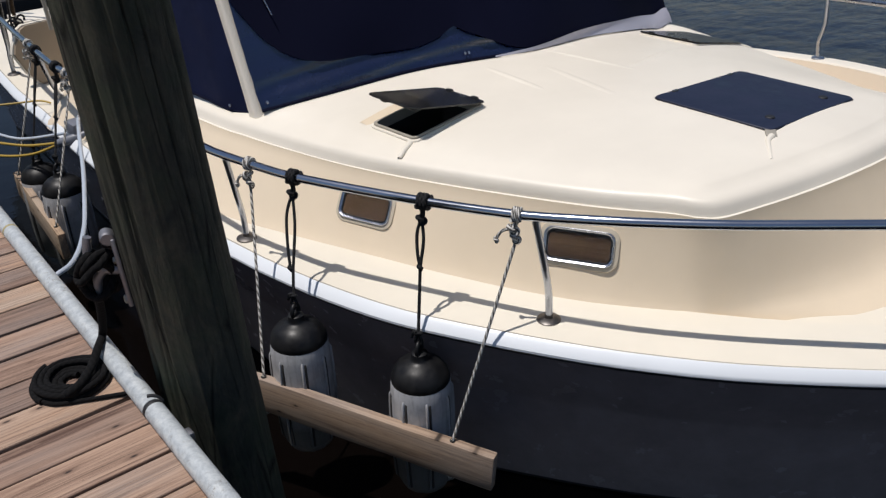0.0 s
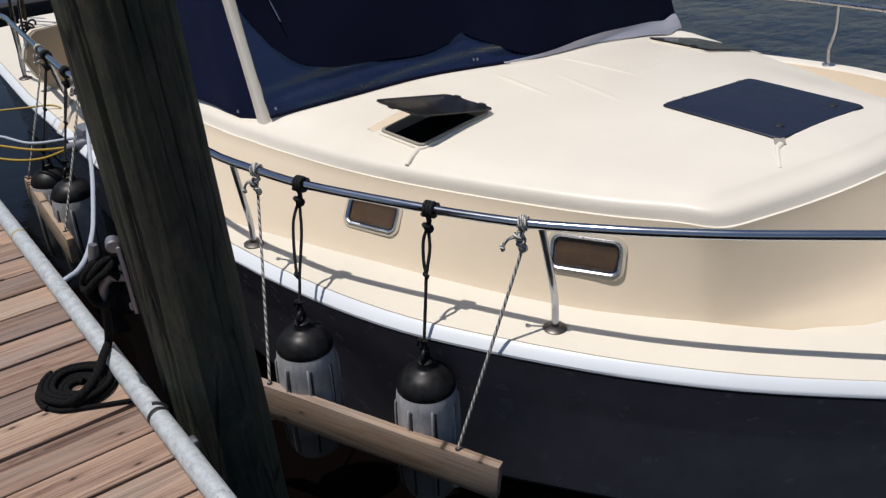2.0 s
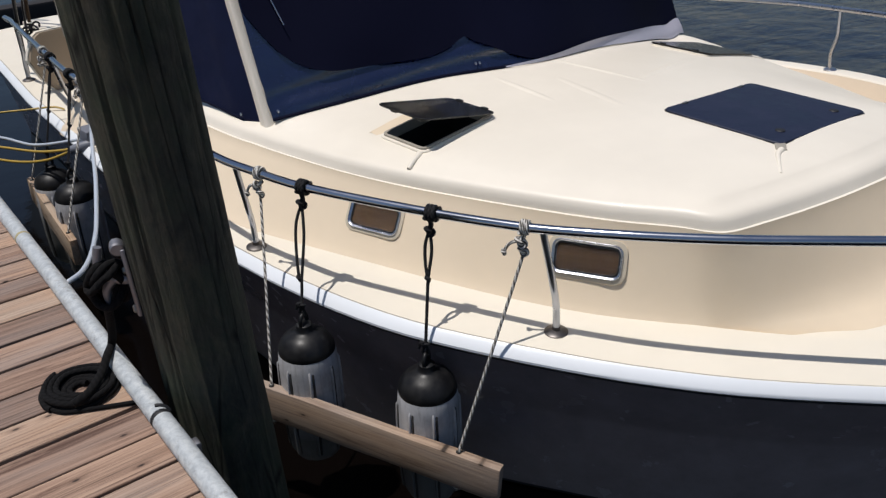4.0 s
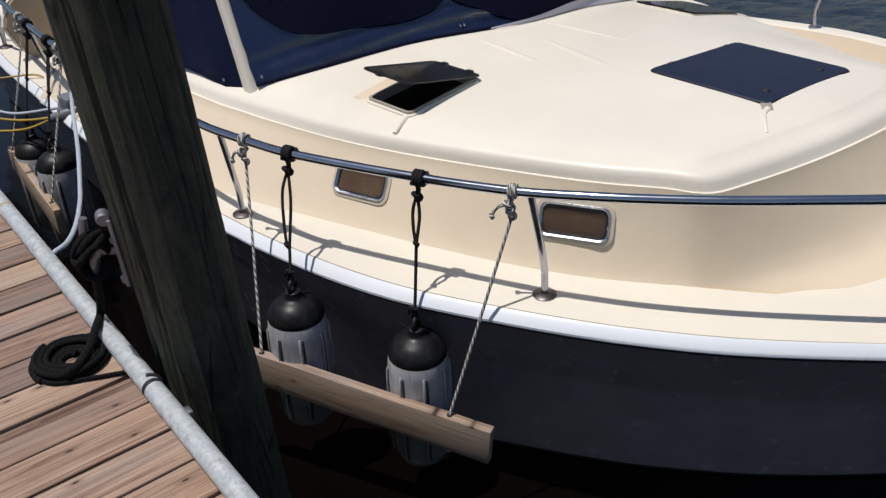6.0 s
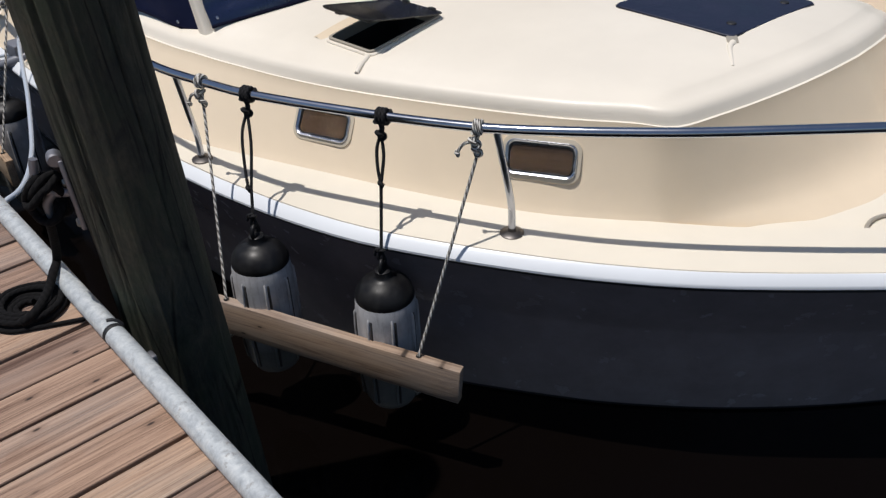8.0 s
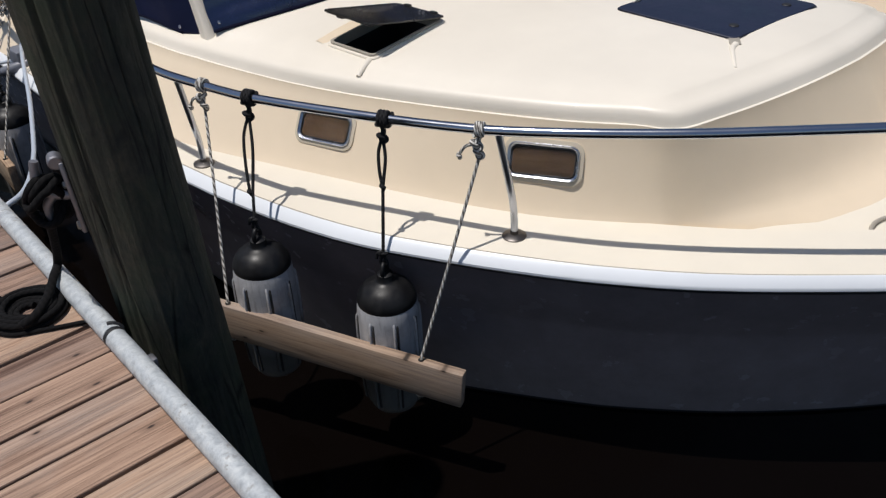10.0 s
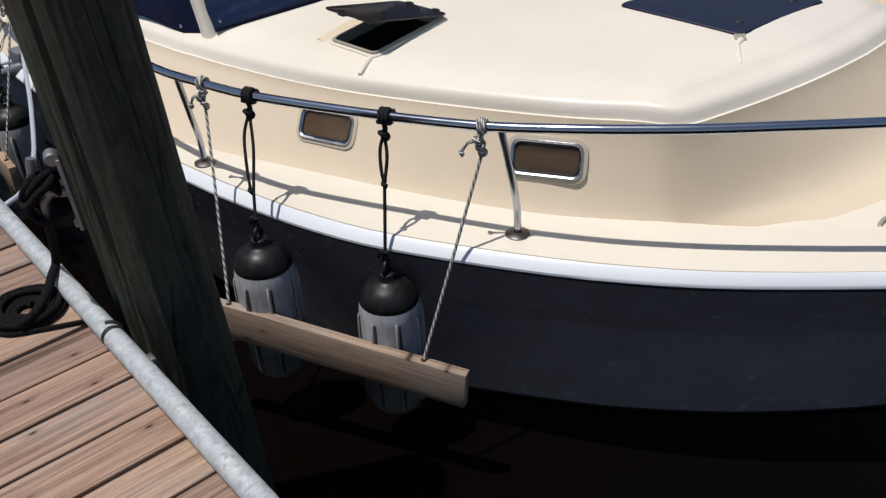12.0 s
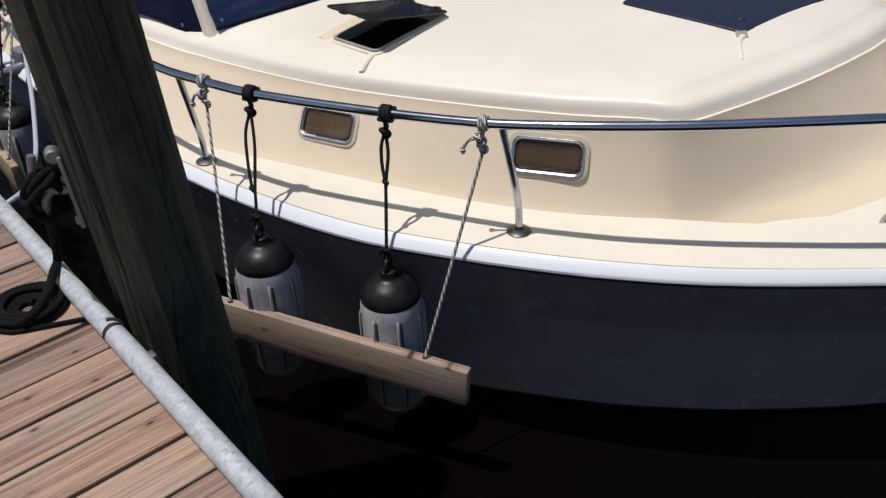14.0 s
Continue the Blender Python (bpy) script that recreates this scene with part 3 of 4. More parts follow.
def inward(a, b, d, lift):
    """Outline a moved by d metres towards b, on the crease's height plus lift."""
    out = []
    for p, q, ze in zip(a, b, EDGE_Z):
        u = Vector((q[0] - p[0], q[1] - p[1]))
        u = u * (d / max(u.length, 0.02))
        out.append((p[0] + u.x, p[1] + u.y, ze - 0.066 + lift))
    return out


# narrow ledge, then the rolled shoulder of the roof
rings += [inward(crease, edge, d, h) for d, h in ((-0.0055, -0.006), (-0.0040, 0.0), (0.0065, 0.0006))]
rings += [side_ring(crease, edge, t, 1, d) for t, d in ((0.14, 0.014), (0.20, 0.028), (0.29, 0.040), (0.43, 0.0495), (0.66, 0.0565), (1.0, 0.060))]


def roof_ring(t):
    out = []
    for s, w, z in edge:
        ss, ww = min(s, 0.1 + (s - 0.1) * t) if s > 0.1 else s, w * t
        f = min(1.0, math.hypot(ss - s, ww - w) / 0.13)
        out.append((ss, ww, roof_z(ss, ww) - 0.012 * (1 - f) ** 2))
    return out


rings += [roof_ring(t) for t in (0.97, 0.935, 0.90, 0.84, 0.76, 0.66, 0.55, 0.44, 0.33, 0.22, 0.11, 0.0)]
bm = bmesh.new()
skin(bm, [[B(*p) for p in r] for r in rings])
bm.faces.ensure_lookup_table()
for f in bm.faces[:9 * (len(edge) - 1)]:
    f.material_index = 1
bmesh.ops.remove_doubles(bm, verts=bm.verts, dist=1e-4)
HATCHES = [(-0.880, 1.036, 0.256, 0.380), (-0.912, -0.985, 0.345, 0.46)]
for hs, hw, ls, lw in HATCHES:
    for p, n in ((B(hs - ls / 2, 0, 0), FWD), (B(hs + ls / 2, 0, 0), FWD), (B(0, hw - lw / 2, 0), OUT), (B(0, hw + lw / 2, 0), OUT)):
        mid = B(hs, hw, 0.25)
        local = [f for f in bm.faces if f.calc_center_median().z > 0.12 and (f.calc_center_median() - mid).length < 0.42]
        bmesh.ops.bisect_plane(bm, geom=list({v for f in local for v in f.verts} | {e for f in local for e in f.edges} | set(local)), plane_co=p, plane_no=n)
gone = []
for f in bm.faces:
    c = f.calc_center_median() - BOAT_AT
    cs, cw = c.dot(FWD), c.dot(OUT)
    if c.z > 0.1 and any(abs(cs - hs) < ls / 2 and abs(cw - hw) < lw / 2 for hs, hw, ls, lw in HATCHES):
        gone.append(f)
bmesh.ops.delete(bm, geom=gone, context="FACES")
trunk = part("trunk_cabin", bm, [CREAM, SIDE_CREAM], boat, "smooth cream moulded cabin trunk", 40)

# ---------------------------------------------------------------- wheelhouse under its canvas
WS = [(-1.575, 1.405, 0), (-1.41, 1.0, 0), (-1.285, 0.645, 0), (-1.22, 0.471, 0), (-1.165, 0.288, 0), (-1.12, 0.07, 0), (-1.12, -0.19, 0), (-1.17, -0.53, 0), (-1.24, -0.95, 0), (-1.31, -1.37, 0)]
ws = [Vector((p.x, p.y, roof_z(p.x, p.y) - 0.004)) for p in spline(WS, 10)]


def screen_point(p, h, off=0.0):
    """A point of the raked windscreen cover, h above its foot; off: outward."""
    sag = 0.010 * math.sin(7 * p.y + 5 * h) + 0.0022 * math.sin(62 * h + 3 * p.y + 1.5 * math.sin(2.3 * p.y)) * math.exp(-((h - 0.10) / 0.12) ** 2) + 0.006 * math.sin(55 * h + 5 * p.y) * math.exp(-((h - 0.08) / 0.10) ** 2) + 0.016 * math.exp(-((h - 0.12) / 0.07) ** 2) * math.cos(3.1 * p.y + 0.4)
    return B(p.x - 0.42 * h + off + sag, p.y * (1 - 0.03 * h), p.z + 0.004 + h + 0.35 * off)


bm = bmesh.new()
skin(bm, [[screen_point(p, 1.35 * (k / 60) ** 1.6) for p in ws] for k in range(61)])
cover = part("windscreen_cover", bm, CANVAS, boat, "creased navy canvas windscreen cover", 60)
TRIM_H = [(-1.4, 0.085), (-0.7, 0.056), (-0.2, 0.040), (0.08, 0.020), (0.36, 0.006)]
HEM = [(-1.4, 0.080), (-0.7, 0.050), (-0.2, 0.034), (0.08, 0.016), (0.2, 0.025), (0.29, 0.055), (0.40, 0.11), (0.46, 0.14), (0.485, 0.158), (0.56, 0.122), (0.68, 0.098), (0.9, 0.112), (1.15, 0.145), (1.30, 0.25), (1.43, 0.50)]
bm = bmesh.new()
skin(bm, [[screen_point(p, lerp_keys(HEM, p.y) + (1.3 - lerp_keys(HEM, p.y)) * k / 14, 0.014) for p in ws] for k in range(15)])
part("window_panel", bm, CANVAS_DARK, cover, "nearly black window panel of the cover", 60)
bm = bmesh.new()
trim = [p for p in ws if p.y < 0.36]
skin(bm, [[screen_point(p, lerp_keys(TRIM_H, p.y) * k / 4, 0.020) for p in trim] for k in range(5)])
part("vinyl_trim", bm, mat("grey_vinyl", (0.46, 0.45, 0.52), 0.4)[0], cover, "pale grey vinyl trim", 60)
pipe_part("hem", [screen_point(p, 0.006, 0.004) for p in ws if p.y > 0.30], 0.008, CANVAS_DARK, cover, "dark stitched hem", 6)
for w in (1.38, 0.475, 0.445, -0.60, -0.645, -1.33):
    p = min(ws, key=lambda q: abs(q.y - w))
    bm = bmesh.new()
    lathe(bm, [(0.008, 0), (0.008, 0.003), (0.004, 0.006)], Matrix.Translation(screen_point(p, 0.035, 0.012)) @ Vector((0.4, -0.8, 0.4)).to_track_quat("Z", "Y").to_matrix().to_4x4(), 12)
    part("snap", bm, STEEL, cover, "steel snap fastener")
p = min(ws, key=lambda q: abs(q.y - 1.27))
pipe_part("wiper_arm", [screen_point(p, 0.36, 0.04), screen_point(min(ws, key=lambda q: abs(q.y - 1.30)), 0.55, 0.04), screen_point(min(ws, key=lambda q: abs(q.y - 1.33)), 0.95, 0.03)], 0.0032, STEEL, boat, "thin steel wiper arm", 8)

def boxy(c):
    """Squares a circle's sine or cosine off, for a post with flat faces and rounded edges."""
    return math.copysign(abs(c) ** 0.45, c)


bm = bmesh.new()
rows = []
for k in range(25):
    h = -0.10 + 1.40 * (k / 24) ** 2
    flare = 0.005 * math.exp(-max(0.0, h) / 0.10)
    c = B(-1.600 - 0.42 * h, 1.412 - 0.04 * h, 0.175 + h)
    rows.append([c + FWD * ((0.027 + flare) * boxy(math.cos(a))) + OUT * ((0.028 + flare) * boxy(math.sin(a))) for a in (2 * math.pi * q / 32 for q in range(32))])
skin(bm, rows, True)
part("corner_post", bm, CREAM, boat, "cream corner post")
bm = bmesh.new()
side_rows = []
for k in range(9):
    h = k / 8 * 1.3
    side_rows.append([B(-1.655 - 0.40 * h - j * 0.1 * (1 - 0.1 * h), (1.442 if j else 1.405) + 0.008 * j - 0.05 * h + 0.006 * math.sin(j * 1.3 + 3 * h), 0.196 + 0.005 * j + h) for j in range(16)])
skin(bm, side_rows)
side_cover = part("side_cover", bm, SMOOTH_CANVAS, boat, "navy canvas side cover", 60)
pipe_part("side_hem", side_rows[0], 0.007, CANVAS_DARK, side_cover, "", 6)
bm = bmesh.new()
lathe(bm, [(0.008, 0), (0.008, 0.003), (0.004, 0.006)], Matrix.Translation(B(-1.755, 1.464, 0.228)) @ OUT.to_track_quat("Z", "Y").to_matrix().to_4x4(), 12)
part("side_snap", bm, STEEL, side_cover, "steel snap fastener")

# ---------------------------------------------------------------- handrail
rail_s = [-4.5 + 0.06 * k for k in range(100)]
pipe_part("handrail", [B(s, lerp_keys(RAILW, s), lerp_keys(RAILZ, s)) for s in rail_s if s < 1.74], 0.0165, RAIL_STEEL, boat, "polished stainless handrail", 14)


def stanchion(s, foot_w, back):
    top = B(s - back, lerp_keys(RAILW, s - back), lerp_keys(RAILZ, s - back))
    foot = B(s, foot_w, DECK_Z - 0.005)
    lift = Vector((0, 0, 1))
    pts = spline([foot, foot + lift * 0.11 - FWD * 0.004, foot.lerp(top, 0.52) + lift * 0.006 + FWD * 0.014, top], 7)
    ob = pipe_part("stanchion", pts, 0.0125, STEEL, boat, "bent stainless stanchion", 12)
    bm = bmesh.new()
    lathe(bm, [(0.042, 0), (0.042, 0.006), (0.034, 0.011), (0.014, 0.014), (0.014, 0.024)], Matrix.Translation(B(s, foot_w, DECK_Z + 0.002)), 20)
    # darker steel than the post: the rail's shade is in the colour
    part("base_flange", bm, SHADED_STEEL, ob, "steel foot, the rail's shade put into its dark colour")


for s, fw, back in ((0.104, 1.393, 0.018), (-1.184, 1.786, -0.045), (-2.4, 1.74, 0.0), (-3.30, 1.68, -0.02), (-4.37, 1.585, -0.14), (1.2, 0.42, 0.0)):
    stanchion(s, fw, back)

# ---------------------------------------------------------------- dock
dock = empty("dock", "weathered timber dock of crosswise boards", "dock", kind="structure")
PITCH, FIRST = 0.145, 2.709
bm = bmesh.new()
for y0 in (0,):
    for x in (-1.9, -0.7, 0.45):
        box(bm, pose(x, 3.1, -0.14), (0.06, 10.6, 0.2), 0.004, 1)
part("joist", bm, JOIST, dock, "dark supporting joists")
bm = bmesh.new()
box(bm, Matrix.Identity(4), (2.75, 0.1335, 0.036), 0.004, 2)
plank_mesh = bpy.data.meshes.new("plank")
bm.to_mesh(plank_mesh)
bm.free()
plank_mesh.materials.append(PLANK)
rng = random.Random(4)
for k in range(-40, 34):
    ob = new("plank", plank_mesh)
    ob.matrix_world = pose(-0.847 + rng.uniform(-0.006, 0.004), FIRST - PITCH * (k + 0.5), -0.019 + rng.uniform(-0.002, 0.002), rng.uniform(-0.5, 0.5), 0, rng.uniform(-0.12, 0.12))
    ob.parent = dock

edge_pipe = empty("edge_pipe", "weathered galvanised pipe along the dock edge", "pipe")
PIPE_R = 0.029


def pipe_x(y):
    return 0.512 + 0.0153 * (y - 2.0)


pipe_part("pipe", [(pipe_x(y), y, PIPE_R + 0.0005) for y in (-1.5 + 0.25 * k for k in range(40))], PIPE_R, GALV, edge_pipe, "", 28)

# ---------------------------------------------------------------- boat fittings
def roof_frame(s, w, lift, turn=0.0):
    """Pose on the roof: x forward, y outward, z along the roof's normal."""
    e = 0.02
    at = B(s, w, roof_z(s, w) + lift)
    dx = (B(s + e, w, roof_z(s + e, w)) - B(s - e, w, roof_z(s - e, w))).normalized()
    dy = (B(s, w + e, roof_z(s, w + e)) - B(s, w - e, roof_z(s, w - e))).normalized()
    dz = dx.cross(dy).normalized()
    if dz.z < 0:
        dz = -dz
    dy = dz.cross(dx)
    m = Matrix((dx, dy, dz)).transposed().to_4x4()
    return Matrix.Translation(at) @ m @ pose(0, 0, 0, 0, 0, turn)


def on_roof(m, x, y, lift):
    """A point of the roof under the local (x, y) of pose m, raised by lift."""
    p = m @ Vector((x, y, 0)) - BOAT_AT
    st, w = p.dot(FWD), p.dot(OUT)
    return B(st, w, roof_z(st, w) + lift)


# dx, dy, dz is right-handed with y towards the far side
def side_hatch(hs, hw, ls, lw, opened, label):
    m = roof_frame(hs, hw, 0.0)
    ysign = 1 if (m @ Vector((0, 1, 0)) - m.translation).dot(OUT) * hw > 0 else -1
    bm = bmesh.new()
    slab(bm, rounded(ls + 0.036, lw + 0.036, 0.035), m, -0.02, 0.004, 0.003)
    bmesh.ops.delete(bm, geom=[f for f in bm.faces if len(f.verts) > 4], context="FACES")
    frame_ring(bm, rounded(ls + 0.032, lw + 0.032, 0.035), rounded(ls + 0.004, lw + 0.004, 0.02), m, -0.004, 0.004)
    hatch = part("deck_hatch", bm, CREAM, boat, label)
    bm = bmesh.new()
    frame_ring(bm, rounded(ls + 0.012, lw + 0.012, 0.025), rounded(ls - 0.012, lw - 0.012, 0.018), m, -0.03, 0.012)
    part("hatch_frame", bm, SEAL, hatch, "grey metal opening frame")
    bm = bmesh.new()
    rows = [[m @ Vector((*p, z)) for p in rounded(ls - 0.006, lw - 0.006, 0.018)] for z in (0.0, -0.22)]
    made = skin(bm, rows, True)
    bm.faces.new(made[-1])
    part("hatch_well", bm, DARK_IN, hatch, "dark interior below the opening")
    hinge = m @ Matrix.Translation((0, -ysign * (lw / 2 + 0.012), 0.016 if opened else 0.008)) @ pose(0, 0, 0, ysign * opened, 0, 0)
    lid_m = hinge @ Matrix.Translation((0, ysign * (lw / 2 + 0.012), 0))
    bm = bmesh.new()
    slab(bm, rounded(ls + 0.035, lw + 0.035, 0.030), lid_m, 0.0, 0.006, 0.002)
    part("lid", bm, SMOKED if opened else DARK_LID, hatch, "smoked acrylic lid standing open" if opened > 8 else "smoked acrylic lid")
    bm = bmesh.new()
    frame_ring(bm, rounded(ls + 0.022, lw + 0.022, 0.03), rounded(ls + 0.002, lw + 0.002, 0.02), lid_m, -0.004, -0.0005)
    part("lid_rim", bm, BLACK_PLASTIC, hatch, "black rim under the lid")
    for x in (-ls * 0.3, ls * 0.3):
        bm = bmesh.new()
        box(bm, hinge @ Matrix.Translation((x, 0, 0.007)), (0.032, 0.02, 0.012), 0.004)
        part("hinge", bm, BLACK_PLASTIC, hatch, "black hinge")
    for x, y in ((0.30, 0.40), (-0.30, 0.43)):
        bm = bmesh.new()
        box(bm, lid_m @ Matrix.Translation((ls * x, ysign * lw * y, -0.012)), (0.036, 0.022, 0.016), 0.004)
        part("latch", bm, BLACK_PLASTIC, hatch, "black latch under the lid")
    if opened > 8:
        bm = bmesh.new()
        box(bm, lid_m @ Matrix.Translation((0.03, ysign * lw * 0.40, -0.012)), (0.060, 0.018, 0.014), 0.004)
        part("lid_handle", bm, BLACK_PLASTIC, hatch, "black handle under the lid")
    # moulded drain lip at the near corner, and the bead along the after side
    bm = bmesh.new()
    pts = [on_roof(m, ls / 2 + dx, ysign * (lw / 2 + dy), dz) for dx, dy, dz in ((-0.010, 0.010, -0.005), (0.002, 0.040, -0.005), (0.016, 0.075, -0.007), (0.030, 0.108, -0.016))]
    tube(bm, spline(pts, 4), lambda t: 0.0150 - 0.006 * t, 12)
    part("drain_lip", bm, CREAM, hatch, "moulded cream drain lip", 60)
    if opened > 8:
        bm = bmesh.new()
        rows = []
        for k in range(25):
            t = k / 24
            grow = math.sin(math.pi * (0.02 + 0.96 * t)) ** 0.4
            y = ysign * (lw / 2 + 0.012 - t * lw * 0.85)
            x = -ls / 2 - 0.010
            rows.append([on_roof(m, x - d, y, h * grow - 0.002) for d, h in ((0.080, -0.001), (0.066, 0.011), (0.059, 0.0155), (0.052, 0.0150), (0.034, 0.0085), (0.014, 0.0030), (0.0, -0.003))])
        skin(bm, rows)
        part("bead", bm, SIDE_CREAM, hatch, "yellowed cream bead behind the opening", 60)


side_hatch(*HATCHES[0], 17, "small hatch with its smoked lid propped open")
side_hatch(*HATCHES[1], 0, "small closed hatch with a smoked lid")


def roof_sheet(bm, outline, m, low, high, ease):
    """A thin lid that follows the roof's camber."""
    rows = [[on_roof(m, x, y, low) for x, y in outline], [on_roof(m, x, y, high - ease) for x, y in outline]]
    for k in (0.99, 0.9, 0.75, 0.6, 0.45, 0.3, 0.15, 0.03):
        rows.append([on_roof(m, x * k, y * k, high) for x, y in outline])
    made = skin(bm, rows, True)
    bm.faces.new(made[-1])
    bm.faces.new(made[0])


def bow_hatch():
    m = roof_frame(0.034, 0.032, 0.0, -2.6)
    near = 1 if (m @ Vector((0, 1, 0)) - m.translation).dot(OUT) > 0 else -1
    bm = bmesh.new()
    roof_sheet(bm, rounded(0.552, 0.656, 0.035, 6), m, -0.01, 0.0025, 0.001)
    hatch = part("bow_hatch", bm, BLACK_PLASTIC, boat, "large square hatch with a navy lid")
    bm = bmesh.new()
    roof_sheet(bm, rounded(0.544, 0.648, 0.032, 6), m, 0.0, 0.008, 0.003)
    part("lid", bm, HATCH_NAVY, hatch, "navy covered lid", 30)
    for y, hinge_y in ((near * 0.205, near * 0.190), (-near * 0.198, -near * 0.215)):
        bm = bmesh.new()
        lathe(bm, [(0.019, 0), (0.019, 0.002), (0.016, 0.005), (0.004, 0.0055)], Matrix.Translation(on_roof(m, 0.195, y, 0.007)), 18)
        part("knob", bm, MATT_BLACK, hatch, "black latch knob")
        bm = bmesh.new()
        box(bm, Matrix.Translation(on_roof(m, -0.258, hinge_y, 0.007)) @ pose(0, 0, 0, 0, 0, 4), (0.03, 0.014, 0.006), 0.002)
        part("hinge", bm, DULL_STEEL, hatch, "small steel hinge")
    # drain slot and its moulded channel at the near corner
    a = on_roof(m, 0.260, near * 0.310, -0.001)
    d = (on_roof(m, 0.320, near * 0.388, 0) - on_roof(m, 0.260, near * 0.310, 0)).normalized()
    bm = bmesh.new()
    box(bm, Matrix.Translation(a + d * 0.022) @ Matrix((d, Vector((0, 0, 1)).cross(d), Vector((0, 0, 1)))).transposed().to_4x4(), (0.074, 0.042, 0.012), 0.004)
    part("drain_slot", bm, SEAL, hatch, "grey drain slot")
    bm = bmesh.new()
    tube(bm, spline([a + d * 0.055, on_roof(m, 0.305, near * 0.395, -0.004), on_roof(m, 0.347, near * 0.455, -0.005), on_roof(m, 0.395, near * 0.52, -0.008)], 4), lambda t: 0.0135 - 0.006 * t, 12)
    part("drain_lip", bm, CREAM, hatch, "moulded cream drain lip")


bow_hatch()


def roof_moulding(ends, wide, high):
    """A low rounded swelling moulded into the roof, fading out at both ends."""
    (s0, w0), (s1, w1) = ends
    across = Vector((w1 - w0, s0 - s1)).normalized()
    bm = bmesh.new()
    rows = []
    for k in range(25):
        u = k / 24
        grow = math.sin(math.pi * u) ** 0.6
        row = []
        for q in range(9):
            d = (q / 8 - 0.5) * wide
            st, w = s0 + (s1 - s0) * u + across.x * d, w0 + (w1 - w0) * u + across.y * d
            row.append(B(st, w, roof_z(st, w) - 0.0008 + (high * grow + 0.0006) * math.cos(math.pi * d / wide) ** 2))
        rows.append(row)
    skin(bm, rows)
    part("roof_moulding", bm, CREAM, boat, "faint moulded ridge in the cream roof", 60)


roof_moulding(((-1.09, 0.475), (-0.68, 0.54)), 0.045, 0.0045)
roof_moulding(((-1.11, 0.055), (-0.56, 0.034)), 0.05, 0.0045)
roof_moulding(((-0.60, 0.02), (-0.72, -0.62)), 0.06, 0.0045)
roof_moulding(((-0.88, 0.285), (-0.40, 0.40)), 0.06, 0.003)


def cabin_side(s, t):
    """A point of the cabin's near side at station s, t from foot (0) to crease (1), and its outward normal."""
    def at(keys, x):
        pts = spline([(a, b, 0) for a, b in keys], 6)
        for p, q in zip(pts, pts[1:]):
            if (p.x - x) * (q.x - x) <= 0 and p.x != q.x and p.y > 0.5:
                return p.y + (q.y - p.y) * (x - p.x) / (q.x - p.x)
        return 1.7
    def point(x, u):
        return B(x, at(FOOT, x) * (1 - u) + at(CREASE, x) * u, DECK_Z + u * (roof_z(x, at(EDGE, x)) - 0.078 - DECK_Z))
    p = point(s, t)
    along = (point(s + 0.05, t) - point(s - 0.05, t)).normalized()
    up = (point(s, t + 0.1) - point(s, t - 0.1)).normalized()
    n = along.cross(up).normalized()
    if n.dot(OUT) < 0:
        n = -n
    up = n.cross(along)
    if up.z < 0:
        up, along = -up, -along
    return p, along, up, n


def portlight(s, t, wide, high):
    p, along, up, n = cabin_side(s, t)
    m = Matrix.Translation(p + n * 0.001) @ Matrix((along, up, n)).transposed().to_4x4()
    back = m.inverted()

    def bend(bm):
        for v in bm.verts:
            x = (back @ v.co).x
            v.co += n * n.dot(cabin_side(s + x * along.dot(FWD), t)[0] - p)
    bm = bmesh.new()
    rows = [[m @ Vector((*q, z)) for q in o] for o, z in ((rounded(wide + 0.022, high + 0.022, 0.044, 7), -0.01), (rounded(wide + 0.022, high + 0.022, 0.044, 7), 0.0025),
            (rounded(wide + 0.016, high + 0.016, 0.041, 7), 0.0036), (rounded(wide - 0.006, high - 0.006, 0.033, 7), 0.0040), (rounded(wide - 0.010, high - 0.010, 0.032, 7), -0.01))]
    skin(bm, rows, True)
    bend(bm)
    port = part("portlight", bm, TRIM, boat, "rectangular steel framed portlight with a brown blind", 40)
    bm = bmesh.new()
    ringed = [(rounded(wide - d, high - d, r, 7), z) for d, r, z in ((0.006, 0.033, 0.0), (0.007, 0.033, 0.010), (0.012, 0.031, 0.0125), (0.018, 0.029, 0.0115), (0.030, 0.024, 0.0035), (0.034, 0.022, 0.0015), (0.040, 0.020, 0.0010))]
    skin(bm, [[m @ Vector((*q, z)) for q in o] for o, z in ringed], True)
    bend(bm)
    part("frame", bm, STEEL, port, "polished steel frame", 60)
    bm = bmesh.new()
    rim = [(rounded(wide - d, high - d, 0.024, 7), z) for d, z in ((0.029, 0.0040), (0.031, 0.0062), (0.037, 0.0060), (0.039, 0.0030))]
    skin(bm, [[m @ Vector((*q, z)) for q in o] for o, z in rim], True)
    bend(bm)
    part("gasket", bm, BLACK_PLASTIC, port, "black gasket", 60)
    bm = bmesh.new()
    slab(bm, rounded(wide - 0.03, high - 0.03, 0.022, 12), m, -0.03, 0.0008)
    bend(bm)
    part("blind", bm, CURTAIN, port, "brown blind behind the pane")
    bm = bmesh.new()
    slab(bm, rounded(wide - 0.036, high - 0.036, 0.022, 5), m, 0.0030, 0.0042)
    bend(bm)
    part("pane", bm, GLASS, port, "clear pane").visible_shadow = False
    for x in (-wide * 0.5 + 0.012, wide * 0.5 - 0.012):
        bm = bmesh.new()
        lathe(bm, [(0.004, 0), (0.004, 0.002), (0.002, 0.003)], m @ Matrix.Translation((x, -0.01, 0.002)), 10)
        part("screw", bm, STEEL, port)


